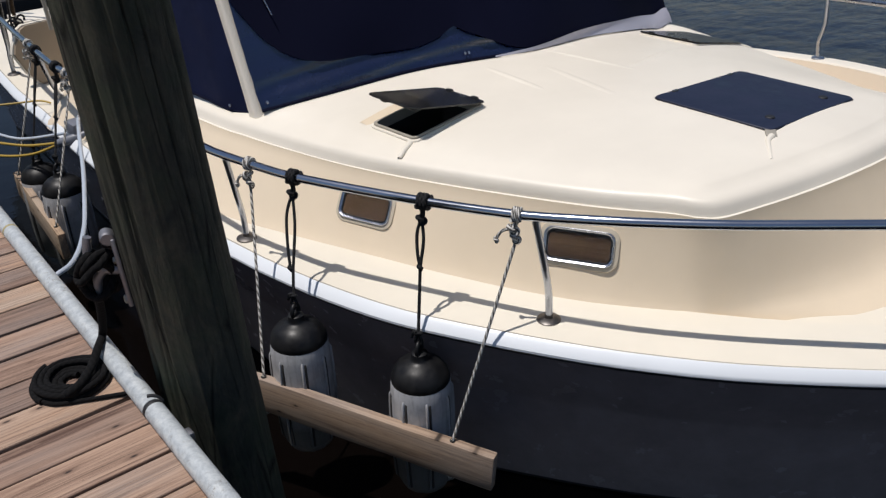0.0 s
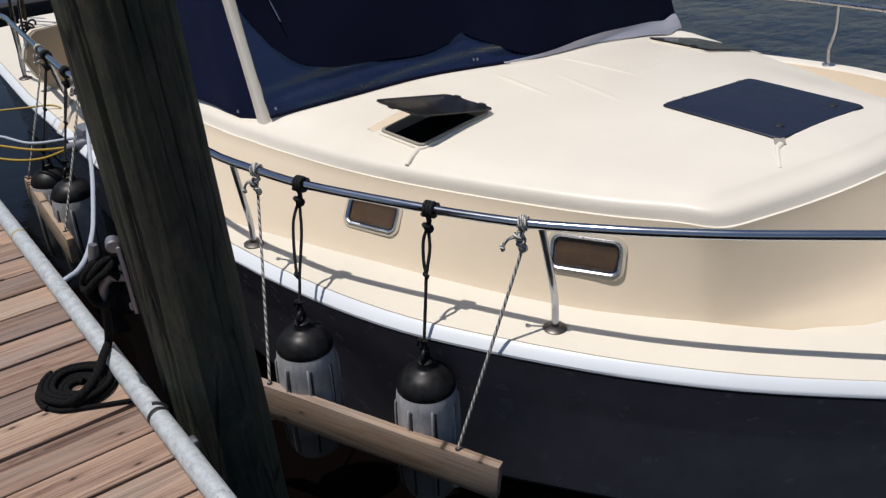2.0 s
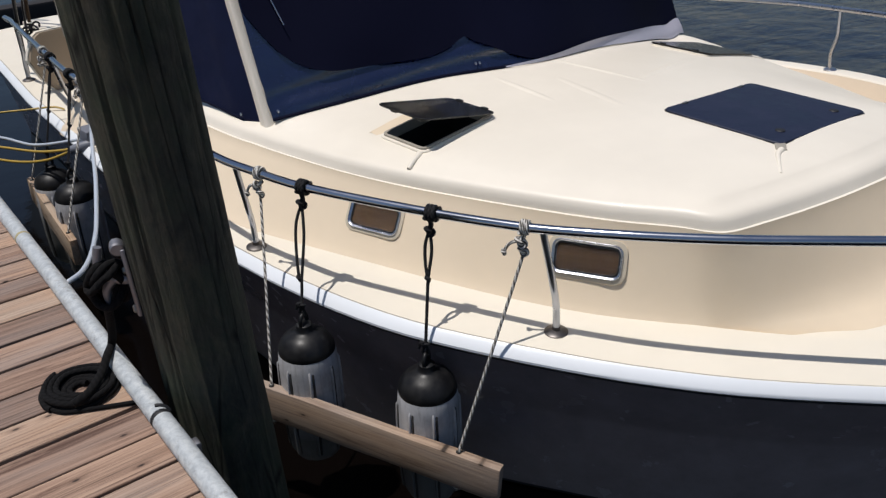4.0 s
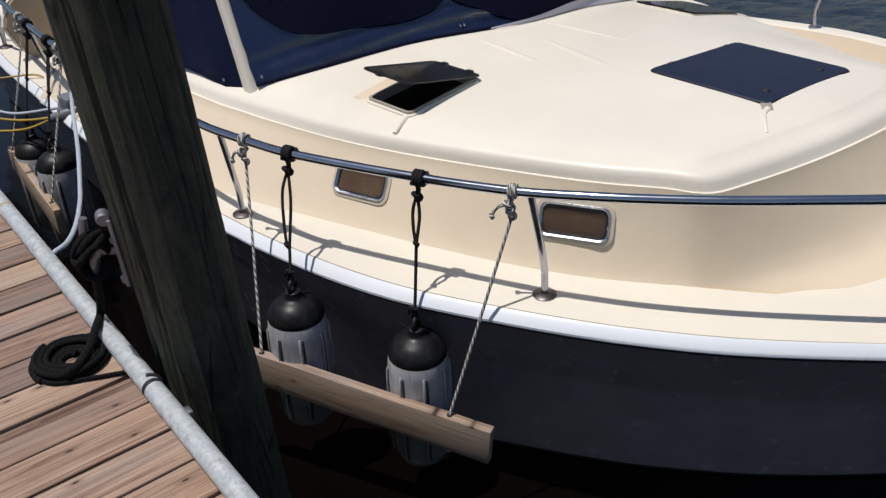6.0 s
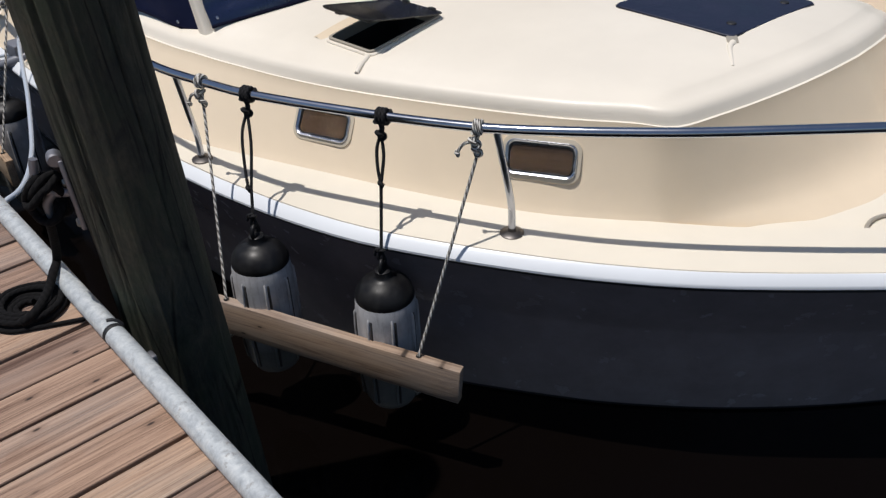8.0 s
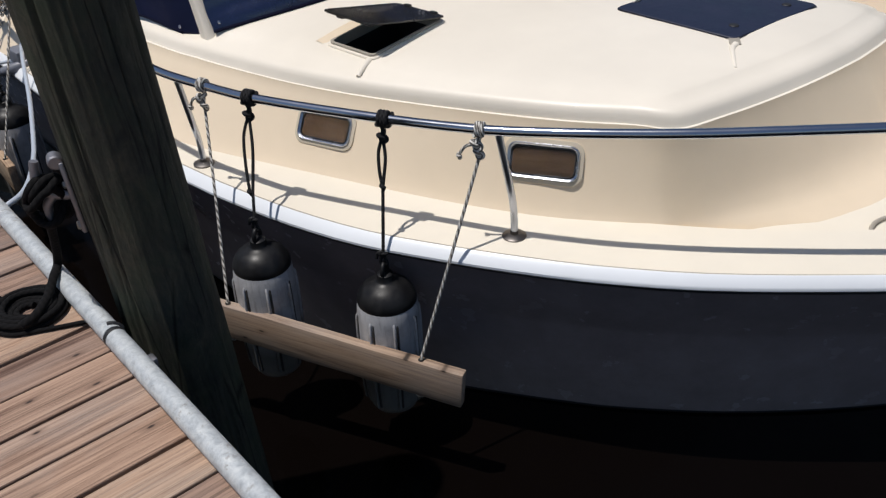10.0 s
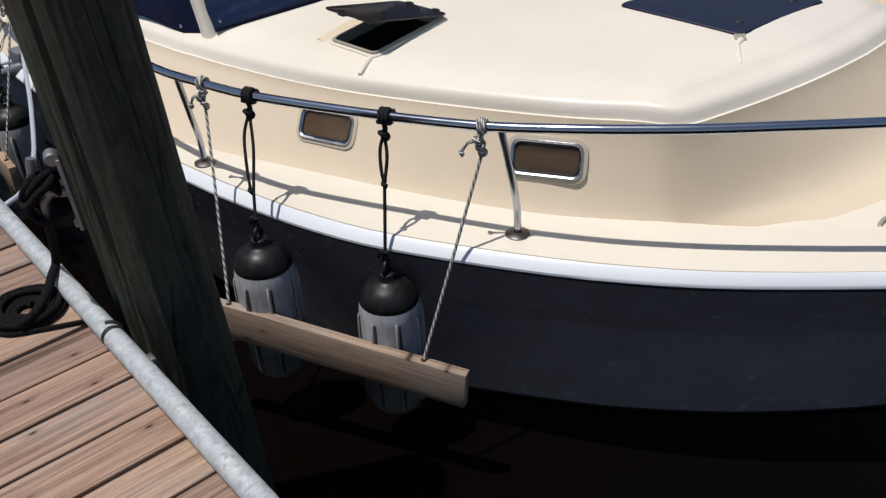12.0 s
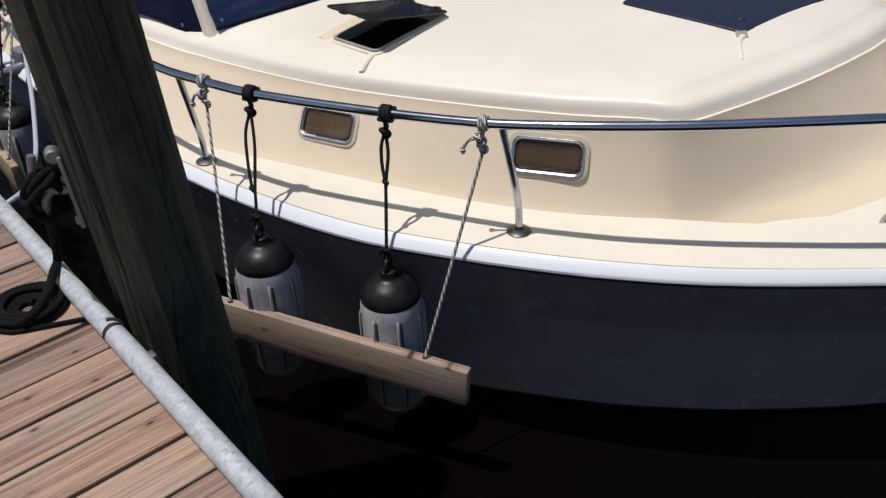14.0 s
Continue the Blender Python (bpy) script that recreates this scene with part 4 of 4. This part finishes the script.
portlight(0.052, 0.575, 0.262, 0.132)
portlight(-0.792, 0.565, 0.25, 0.128)

# cockpit coaming aft, leaning outward over its shade-coloured front face, with upright gear
SECTION = [(0.9, -0.16), (1.50, -0.16), (1.555, -0.12), (1.62, -0.04), (1.675, 0.09), (1.66, 0.14), (1.61, 0.235), (1.58, 0.255), (0.9, 0.285)]
bm = bmesh.new()
made = skin(bm, [[B(st, w, z) for w, z in SECTION] for st in (-4.0, -4.02, -4.035)], True)
bm.faces.new(made[0])
bm.faces.new(made[-1])
box(bm, Matrix.Translation(B(-4.18, 1.22, 0.252)) @ pose(0, 0, 0, 0, 0, 4), (0.66, 0.30, 0.03), 0.008)
coaming = part("cockpit_coaming", bm, CREAM, boat, "cream cockpit coaming", 30)
# the cream front face again, darkened to tan to stand for its shade
bm = bmesh.new()
made = skin(bm, [[B(st, 0.9 + (w - 0.9) * k, 0.05 + (z - 0.05) * (0.97 if k < 1 else 1)) for w, z in SECTION] for st, k in ((-3.998, 0.99), (-3.985, 0.98))], True)
bm.faces.new(made[0])
bm.faces.new(made[-1])
part("shaded_front", bm, gelcoat("shaded_cream", (0.36, 0.28, 0.20), 0.6), coaming, "coaming's cream front face, its shade put into a tan colour")
bm = bmesh.new()
box(bm, Matrix.Translation(B(-3.31, 0, 0.03)) @ pose(0, 0, 0, 0, 0, 4), (3.2, 0.04, 0.36), 0.01)
part("aft_bulkhead", bm, CREAM, boat, "cream after bulkhead")
for a, b, r, stuff in ((B(-4.55, 1.53, -0.12), B(-4.28, 1.55, 0.75), 0.013, BLACK_PLASTIC), (B(-4.38, 1.50, -0.12), B(-4.10, 1.54, 0.75), 0.012, CURTAIN), (B(-4.30, 1.56, 0.0), B(-4.02, 1.57, 0.75), 0.008, BLACK_PLASTIC), (B(-3.72, 1.50, 0.26), B(-3.75, 1.50, 0.95), 0.013, SEAL)):
    pipe_part("cockpit_pole", [a, a.lerp(b, 0.5) + OUT * 0.01, b], r, stuff, boat, "slender upright pole", 8)
# a dark low float lying across behind the stern
far_float = empty("far_float", "dark low timber float beyond the boat", "float", at=B(-9.83, 0, -1.0))
bm = bmesh.new()
box(bm, Matrix.Translation(B(-9.83, 0.8, -0.85)) @ pose(0, 0, 0, 0, 0, 4), (9.0, 0.25, 0.34), 0.03)
part("beam", bm, mat("tarred_timber", (0.012, 0.010, 0.011), 0.7)[0], far_float, "dark timber side")

# dark oval ring fitting on the foredeck
ringpts = [B(1.13 + 0.165 * math.cos(a), 0.53 + 0.15 * math.sin(a), deck_z(1.1, 0.5) - 0.024) for a in (2 * math.pi * k / 40 for k in range(40))]
pipe_part("deck_ring", ringpts, 0.008, SEAL, boat, "dark oval ring set in the foredeck", 8, True)

# far handrail
pipe_part("far_handrail", [B(s, -lerp_keys(RAILW, s), 0.235 + far_lift(s)) for s in rail_s if -3 < s < 1.6], 0.0155, STEEL, boat, "polished stainless handrail", 10)
for s in (-0.485, -1.9, 0.5):
    top = B(s, -lerp_keys(RAILW, s), 0.235 + far_lift(s))
    foot = B(s - 0.005, -(half(s) - 0.09), far_lift(s) - 0.121)
    bends = [foot, foot.lerp(top, 0.28) - FWD * 0.012, foot.lerp(top, 0.58) + FWD * 0.008, top]
    ob = pipe_part("stanchion", spline(bends, 5), 0.0105, STEEL, boat, "bent stainless stanchion", 10)
    bm = bmesh.new()
    lathe(bm, [(0.037, 0), (0.037, 0.006), (0.03, 0.010), (0.014, 0.012)], Matrix.Translation(foot), 16)
    part("base_flange", bm, STEEL, ob)


# ---------------------------------------------------------------- ropes, fenders and fender boards
def wrap(at, along, radius, r, turns, pitch):
    along = along.normalized()
    u = along.orthogonal().normalized()
    v = along.cross(u)
    n = int(16 * turns)
    return [at + along * (pitch * (k / n - 0.5) * turns) + u * (radius * math.cos(2 * math.pi * k / 16)) + v * (radius * math.sin(2 * math.pi * k / 16)) for k in range(n + 1)]


def knot_points(at, size, turn=0.0):
    """A closed overhand knot."""
    rot = Matrix.Rotation(turn, 3, "Z") @ Matrix.Rotation(1.1, 3, "X")
    out = []
    for k in range(48):
        t = 2 * math.pi * k / 48
        out.append(at + rot @ (Vector((math.sin(t) + 2 * math.sin(2 * t), math.cos(t) - 2 * math.cos(2 * t), -math.sin(3 * t))) * (size / 3)))
    return out


def rail_point(s):
    return B(s, lerp_keys(RAILW, s), lerp_keys(RAILZ, s))


def rail_dir(s):
    return (rail_point(s + 0.03) - rail_point(s - 0.03)).normalized()


def fender(at, seam_z, rail_s_at, group_label, slack, gap=0.0):
    """A ribbed cylinder fender on a black line from the rail; at: its axis, seam_z: where cap meets body."""
    x, y = at
    thing = empty("boat_fender", group_label, "fender", "fenders along the hull", at=(x, y, seam_z - 0.42))
    m = Matrix.Translation((x, y, seam_z))
    bm = bmesh.new()
    prof = [(0.02, -0.502), (0.055, -0.492), (0.085, -0.466), (0.103, -0.425), (0.110, -0.32), (0.1125, -0.18), (0.111, -0.06), (0.1065, -0.005), (0.103, 0.004), (0.09, 0.005)]
    lathe(bm, prof, m, 40)
    body = part("body", bm, FENDER, thing, "scuffed grey-white ribbed body", 40)
    for k in range(8):
        a = 2 * math.pi * k / 8 + 0.35
        # each groove is a dark strip that carries its rib's shade as colour
        for da, kind, r0, stuff, label in ((-0.045, "rib", 0.0055, FENDER, ""), (0.055, "groove", 0.0048, RIB_SHADE, "groove beside a rib, the rib's shade in its dark colour")):
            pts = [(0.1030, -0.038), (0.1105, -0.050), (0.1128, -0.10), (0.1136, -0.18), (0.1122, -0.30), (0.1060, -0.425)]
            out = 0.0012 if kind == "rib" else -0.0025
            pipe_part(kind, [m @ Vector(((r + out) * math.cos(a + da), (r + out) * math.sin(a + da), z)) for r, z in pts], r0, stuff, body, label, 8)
    bm = bmesh.new()
    lathe(bm, [(0.096, -0.012), (0.1045, -0.006), (0.1060, 0.004), (0.1045, 0.018), (0.0985, 0.034), (0.087, 0.051), (0.070, 0.066), (0.050, 0.076), (0.036, 0.081), (0.030, 0.088), (0.029, 0.108), (0.021, 0.114)], m, 36)
    cap = part("cap", bm, RUBBER, thing, "glossy black end cap", 50)
    eye = m @ Vector((0, 0, 0.110))
    ring = [eye + Vector((0.022 * math.cos(a) * 0.9, 0.012 * math.cos(a), 0.028 * math.sin(a) + 0.012)) for a in (2 * math.pi * k / 20 for k in range(20))]
    pipe_part("eye", ring, 0.008, RUBBER, cap, "", 8, True)
    top = rail_point(rail_s_at)
    line = pipe_part("line", wrap(top, rail_dir(rail_s_at), 0.0225, 0.006, 3.5, 0.012), 0.0078, ROPE_BLACK, thing, "black line tied to the handrail", 8)
    k1 = top + Vector((0, 0, -0.060)) + OUT * 0.012
    pipe_part("tail", spline([top + Vector((0, 0, -0.018)) + OUT * 0.012, k1 + Vector((0.006, 0, 0.02)), k1], 5), 0.009, ROPE_BLACK, line, "", 8)
    pipe_part("knot", knot_points(k1, 0.019, 0.4), 0.0070, ROPE_BLACK, line, "", 8, True)
    low = Vector((x, y, seam_z + 0.185))
    mid = k1.lerp(low, slack)
    side = rail_dir(rail_s_at)
    pipe_part("loop", spline([k1, k1.lerp(mid, 0.3) - side * (0.015 + gap), k1.lerp(mid, 0.7) - side * (0.012 + gap), mid - side * gap], 6), 0.0058, ROPE_BLACK, line, "", 8)
    pipe_part("loop", spline([k1, k1.lerp(mid, 0.4) + side * 0.010, k1.lerp(mid, 0.8) + side * 0.004, mid], 6), 0.0058, ROPE_BLACK, line, "", 8)
    pipe_part("knot", knot_points(mid - side * gap, 0.011, 1.4), 0.005, ROPE_BLACK, line, "", 8, True)
    pipe_part("drop", spline([mid, mid.lerp(low, 0.5) + Vector((0, 0, -0.004)), low], 5), 0.0058, ROPE_BLACK, line, "", 8)
    pipe_part("knot", knot_points(low, 0.012, 2.2), 0.0055, ROPE_BLACK, line, "", 8, True)
    for d in (-0.013, 0.013):
        pipe_part("bight", spline([low, low.lerp(eye, 0.5) + side * d + Vector((0, 0, 0.006)), eye + Vector((0, 0, 0.03))], 5), 0.0055, ROPE_BLACK, line, "", 8)
    pipe_part("end", spline([low, low + side * -0.018 + Vector((0, 0, 0.004)), low + side * -0.027 + Vector((0, 0, -0.022))], 5), 0.0055, ROPE_BLACK, line, "", 8)
    return thing


fender((1.445, 2.035), -0.350, -0.276, "grey-white fender with a black cap against the charcoal hull", 0.42)
fender((1.210, 2.462), -0.297, -0.773, "grey-white fender with a black cap behind a plank", 0.74, 0.012)


def boat_xy(s, w):
    p = B(s, w, 0)
    return (p.x, p.y)


fender(boat_xy(-2.68, 1.985), -0.31, -2.865, "grey fender with a black cap in the piling's shade", 0.5)
fender(boat_xy(-3.17, 1.935), -0.40, -3.276, "grey fender with a black cap by the after plank", 0.5)


def rope_line(name, a, b, sag, parent, label, r=0.0055):
    pts = [a.lerp(b, k / 14) + Vector((0, 0, -sag * 4 * (k / 14) * (1 - k / 14))) for k in range(15)]
    return pipe_part(name, pts, r, ROPE_WHITE, parent, label, 8)


def fender_board(a, b, high, hooks, rails, label):
    """A plank that hangs outside the fenders; a, b: ends of its top edge, hooks: where the ropes meet it, rails: their stations."""
    a, b = Vector(a), Vector(b)
    along = (b - a).normalized()
    out = Vector((along.y, -along.x, 0)).normalized()
    if out.dot(OUT) < 0:
        out = -out
    up = out.cross(along)
    if up.z < 0:
        up = -up
    thing = empty("fender_board", label, "plank", "fender boards", at=(a + b) / 2)
    m = Matrix.Translation((a + b) / 2 - up * high / 2) @ Matrix((along, up.cross(along), up)).transposed().to_4x4()
    bm = bmesh.new()
    box(bm, Matrix.Identity(4), ((b - a).length, 0.038, high), 0.004, 2)
    bmesh.ops.subdivide_edges(bm, edges=[e for e in bm.edges if e.calc_length() > 0.5], cuts=12)
    for v in bm.verts:
        v.co += Vector((0, 0, 0.0025 * noise.noise(v.co * 6)))
    ob = part("plank", bm, FENDER_WOOD, thing, "weathered grey-brown plank")
    ob.matrix_basis = m
    for h, rs in zip(hooks, rails):
        hook = a.lerp(b, h)
        top = rail_point(rs)
        rope = pipe_part("rope", wrap(top, rail_dir(rs), 0.0215, 0.006, 3, 0.010), 0.0058, ROPE_WHITE, thing, "white flecked rope", 8)
        k1 = top + Vector((0, 0, -0.045)) + OUT * 0.014
        pipe_part("knot", knot_points(k1, 0.021, rs * 3), 0.0068, ROPE_WHITE, rope, "", 8, True)
        pipe_part("knot", knot_points(k1 + Vector((0.004, -0.006, -0.03)), 0.018, rs * 5), 0.0065, ROPE_WHITE, rope, "", 8, True)
        side = rail_dir(rs)
        pipe_part("tail", spline([k1, k1 - side * 0.03 + Vector((0, 0, -0.006)) + OUT * 0.01, k1 - side * 0.05 + Vector((0, 0, -0.035)) + OUT * 0.012], 6), 0.0055, ROPE_WHITE, rope, "", 8)
        pipe_part("tail_end", knot_points(k1 - side * 0.052 + Vector((0, 0, -0.042)) + OUT * 0.012, 0.009, 1.0), 0.005, ROPE_WHITE, rope, "", 8, True)
        rope_line("drop", k1 + Vector((0.004, -0.006, -0.045)), hook + Vector((0, 0, 0.002)), 0.004, rope, "")
        bm = bmesh.new()
        lathe(bm, [(0.010, 0.0), (0.010, 0.003), (0.004, 0.005)], Matrix.Translation(hook + Vector((0, 0, 0.001))), 10)
        part("hole", bm, DARK_IN, rope, "dark drilled hole")
        pipe_part("stopper", knot_points(hook - up * (high + 0.010), 0.011, 0.3), 0.005, ROPE_WHITE, rope, "", 8, True)
    return thing


fender_board((1.000, 2.648, -0.416), (1.482, 1.680, -0.495), 0.148, (0.145, 0.853), (-0.999, 0.031), "weathered plank hung outside the fenders on white ropes")
fender_board(B(-3.42, 1.99, -0.42), B(-2.42, 2.13, -0.42), 0.14, (0.06, 0.90), (-3.452, -2.706), "pale plank hung outside the after fenders")

# black line hung up at the cockpit
for k in range(3):
    pipe_part("hung_line", knot_points(B(-4.06 - 0.04 * k, 1.57, 0.27 - 0.02 * k), 0.045, k * 1.3), 0.006, ROPE_BLACK, boat, "tangle of black line", 8, True)

# ---------------------------------------------------------------- piling
LEAN = Vector((-0.95, 0.31, 0)) * 0.05
PILE = Vector((0.719, 2.114, 0))
piling = empty("piling", "dark weathered timber piling beside the dock", "piling", at=PILE + Vector((0, 0, -3)))


CHECKS = [(rng.uniform(0, 2 * math.pi), rng.uniform(-1.6, 1.6), rng.uniform(0.35, 1.1), rng.uniform(0.004, 0.010), rng.uniform(0.02, 0.04)) for k in range(34)]


def pile_point(a, z):
    """A point of the trunk's bark about its own axis: lumps, fine ridges and long drying checks."""
    r0 = 0.140 - 0.003 * z
    n = noise.noise((math.cos(a) * 3.5, math.sin(a) * 3.5, z * 0.6))
    split = 0.0
    for a0, mid, reach, deep, wide in CHECKS:
        off = (a - a0 - 0.05 * math.sin(3 * z + a0) + math.pi) % (2 * math.pi) - math.pi
        if abs(off) < 0.12 and abs(z - mid) < reach:
            split = max(split, deep * math.exp(-(off / wide) ** 2) * (1 - ((z - mid) / reach) ** 2))
    r = r0 + 0.0045 * n + 0.003 * noise.noise((math.cos(a) * 6, math.sin(a) * 6, z * 2.6 + 11)) + 0.0016 * noise.noise((math.cos(a) * 16, math.sin(a) * 16, z * 4)) - split
    return Vector((r * math.cos(a), r * math.sin(a), z))


bm = bmesh.new()
made = skin(bm, [[pile_point(2 * math.pi * j / 240, -3 + k * 0.05) for j in range(240)] for k in range(91)], True)
bm.faces.new(made[-1])
trunk_ob = part("trunk", bm, PILING, piling, "dark cracked timber trunk", 50)
trunk_ob.matrix_basis = Matrix.Translation(PILE) @ (LEAN + Vector((0, 0, 1))).to_track_quat("Z", "Y").to_matrix().to_4x4()

# cleat on the piling, with the heavy black mooring line made fast to it
cleat = empty("piling_cleat", "galvanised cleat bolted to the piling", "cleat", at=(0.57, 2.20, 0.15))
face = Vector((-0.95, 0.31, 0))
up = (Vector((0, 0, 1)) + LEAN).normalized()
base = PILE + face * 0.140 + Vector((0, 0, 0.375)) + LEAN * 0.37
across = up.cross(face).normalized()
cm = Matrix.Translation(base) @ Matrix((across, face, up)).transposed().to_4x4()
bm = bmesh.new()
box(bm, cm @ Matrix.Translation((0, 0.006, -0.005)), (0.05, 0.014, 0.21), 0.005)
plate = part("plate", bm, DULL_GALV, cleat)
for z in (-0.095, 0.03):
    bm = bmesh.new()
    lathe(bm, [(0.012, 0), (0.012, 0.008), (0.008, 0.011)], cm @ pose(0, 0.011, z, -90, 0, 0), 6)
    part("bolt", bm, DULL_STEEL, plate)
bm = bmesh.new()
lathe(bm, [(0.016, -0.020), (0.020, -0.016), (0.020, 0.016), (0.016, 0.020)], cm @ pose(0, 0.018, 0.100, 0, 90, 0), 20)
part("lug", bm, DULL_GALV, cleat, "rounded galvanised lug")
pipe_part("horn", spline([cm @ Vector((0, 0.012, 0.0)), cm @ Vector((0, 0.055, 0.012)), cm @ Vector((0, 0.076, 0.045)), cm @ Vector((0, 0.072, 0.085)), cm @ Vector((0, 0.066, 0.110))], 6), lambda t: 0.015 - 0.004 * t, DULL_GALV, cleat, "", 12)
pipe_part("horn", spline([cm @ Vector((0, 0.05, 0.008)), cm @ Vector((0, 0.072, -0.02)), cm @ Vector((0, 0.074, -0.06))], 6), lambda t: 0.015 - 0.004 * t, DULL_GALV, cleat, "", 12)

COIL = Vector((0.394, 2.304, 0))
moor = empty("mooring_line", "heavy black mooring line coiled flat on the boards", "rope", at=COIL)
pts = []
for k in range(300):
    t = k / 299
    a = 2 * math.pi * 5.473 * t + 0.6
    r = 0.026 + 0.084 * t
    pts.append(COIL + Vector((r * math.cos(a), r * math.sin(a), 0.0095 + 0.001 * math.sin(5 * a))))
pipe_part("coil", pts, 0.0090, ROPE_HEAVY, moor, "", 10)
pts = []
for k in range(200):
    t = k / 199
    a = 2 * math.pi * 2.4 * t + 2.0
    r = 0.102 - 0.040 * t
    pts.append(COIL + Vector((r * math.cos(a), r * math.sin(a), 0.026 + 0.0015 * math.sin(4 * a))))
pipe_part("coil", pts, 0.0090, ROPE_HEAVY, moor, "", 10)
loop_c = cm @ Vector((0, 0.080, -0.02))
over_pipe = Vector((pipe_x(2.385) + 0.008, 2.385, 2 * PIPE_R + 0.012))
pipe_part("standing_part", spline([Vector((0.345, 2.212, 0.030)), Vector((0.390, 2.218, 0.041)), Vector((0.433, 2.258, 0.045)), Vector((0.462, 2.292, 0.051)), Vector((0.490, 2.326, 0.068)), over_pipe,
                                   over_pipe.lerp(loop_c, 0.4) + Vector((0.004, 0.0, -0.012)), loop_c + Vector((0.0, 0.0, -0.04))], 8), 0.0125, ROPE_HEAVY, moor, "", 12)
for w, h, tilt, lean, dy, dz in ((0.046, 0.066, 0.35, 0.0, 0.0, 0.0), (0.040, 0.060, -0.4, 0.3, 0.012, -0.01), (0.044, 0.050, 1.2, -0.2, 0.016, 0.006), (0.036, 0.070, 0.1, 0.15, 0.024, -0.006), (0.034, 0.044, 0.8, 0.5, 0.004, 0.022)):
    rot = Matrix.Rotation(tilt, 4, "Y") @ Matrix.Rotation(lean, 4, "X")
    ring = [cm @ Matrix.Translation((0, 0.058 + dy, dz)) @ rot @ Vector((0.020 * math.sin(2 * a), w * math.cos(a), h * math.sin(a))) for a in (2 * math.pi * q / 36 for q in range(36))]
    pipe_part("turn", ring, 0.0105, ROPE_HEAVY, moor, "", 10, True)

# thin dark strip along the boards from the coil towards the pipe
pipe_part("dark_strip", spline([COIL + Vector((-0.098, -0.045, 0.008)), COIL + Vector((-0.07, -0.082, 0.007)), COIL + Vector((0.0, -0.118, 0.007)), COIL + Vector((0.106, -0.168, 0.007))], 8), 0.0065, ROPE_HEAVY, moor, "", 8)

# hose and shore cords
hose = empty("water_hose", "pale grey hose hanging from boat to dock", "hose", at=(0.541, 2.889, 0.06))
pipe_part("hose", spline([(0.535, 2.985, -0.05), (0.552, 2.955, 0.012), (0.62, 3.0, 0.015), (0.70, 3.165, -0.021), (0.78, 3.36, -0.045), (0.86, 3.592, -0.075), (0.973, 3.895, -0.017), (1.066, 4.189, 0.009), (1.153, 4.47, 0.01), (1.245, 4.754, -0.03), (1.31, 4.86, -0.115)], 8), 0.0095, HOSE, hose, "", 12)
cord = empty("shore_cord", "yellow and grey shore cords plugged together beside the hull", "cord", at=(1.12, 4.74, -0.14))
pipe_part("cord", spline([(0.74, 5.5, -0.20), (0.767, 5.391, -0.216), (0.847, 5.2, -0.195), (0.992, 4.951, -0.188), (1.124, 4.736, -0.143)], 8), 0.0075, CORD_YELLOW, cord, "yellow cord", 10)
pipe_part("cord", spline([(0.74, 5.5, -0.20), (0.752, 5.373, -0.259), (0.872, 5.132, -0.267), (1.002, 4.915, -0.23), (1.124, 4.736, -0.143)], 8), 0.0075, CORD_YELLOW, cord, "yellow cord", 10)
pipe_part("cord", spline([(0.70, 5.6, -0.15), (0.784, 5.41, -0.167), (0.88, 5.235, -0.159), (0.99, 5.035, -0.172), (1.152, 4.832, -0.129), (1.25, 4.72, -0.10)], 8), 0.0085, HOSE, cord, "pale grey cord", 10)
pipe_part("plug", spline([(1.10, 4.755, -0.15), (1.167, 4.711, -0.131), (1.24, 4.68, -0.11)], 5), lambda t: 0.020 + 0.007 * math.sin(3 * t), CORD_GREY, cord, "grey plug", 14)
bm = bmesh.new()
box(bm, Matrix.Translation(B(-2.92, 1.74, -0.085)) @ pose(0, 0, 0, 0, 0, 4), (0.13, 0.13, 0.07), 0.01)
part("inlet_box", bm, CORD_GREY, cord, "grey inlet box")
thin = empty("deck_line", "thin yellow line lying over the after deck", "rope", at=B(-3.6, 1.7, -0.12))
pipe_part("line", spline([(0.90, 5.66, -0.16), (0.935, 5.6, -0.119), (1.088, 5.504, -0.108), (1.224, 5.436, -0.105), (1.272, 5.387, -0.118)], 6), 0.006, CORD_YELLOW, thin, "", 8)

# rings round the pipe: a joint, and a dark band for a shadow
def pipe_ring(y, r, wide, material, label):
    bm = bmesh.new()
    lathe(bm, [(PIPE_R, -wide), (r, -wide + 0.003), (r, wide - 0.003), (PIPE_R, wide)], pose(pipe_x(y), y, PIPE_R + 0.0005, -90, 0, 0), 28)
    part("pipe_ring", bm, material, edge_pipe, label)


pipe_ring(3.40, 0.0303, 0.009, mat("dull_yellow_sealant", (0.36, 0.31, 0.17), 0.6)[0], "dull yellow joint ring")
# a shadow across the pipe, built as a black band and arc
pipe_ring(1.985, 0.0303, 0.009, MATT_BLACK, "shadow on the pipe, built as a dark band")
arc = [Vector((pipe_x(2.008) + 0.0305 * math.cos(a), 2.006 + 0.012 * (a - 1.0), PIPE_R + 0.0305 * math.sin(a))) for a in (0.25 + 0.1 * k for k in range(15))]
pipe_part("shadow_arc", arc, 0.006, MATT_BLACK, edge_pipe, "second lobe of the pipe's shadow, built as a dark arc", 8)
bm = bmesh.new()
box(bm, pose(pipe_x(1.895) + 0.042, 1.895, -0.030), (0.04, 0.035, 0.035), 0.006)
part("bracket", bm, DULL_GALV, edge_pipe, "grey bracket beside the pipe")
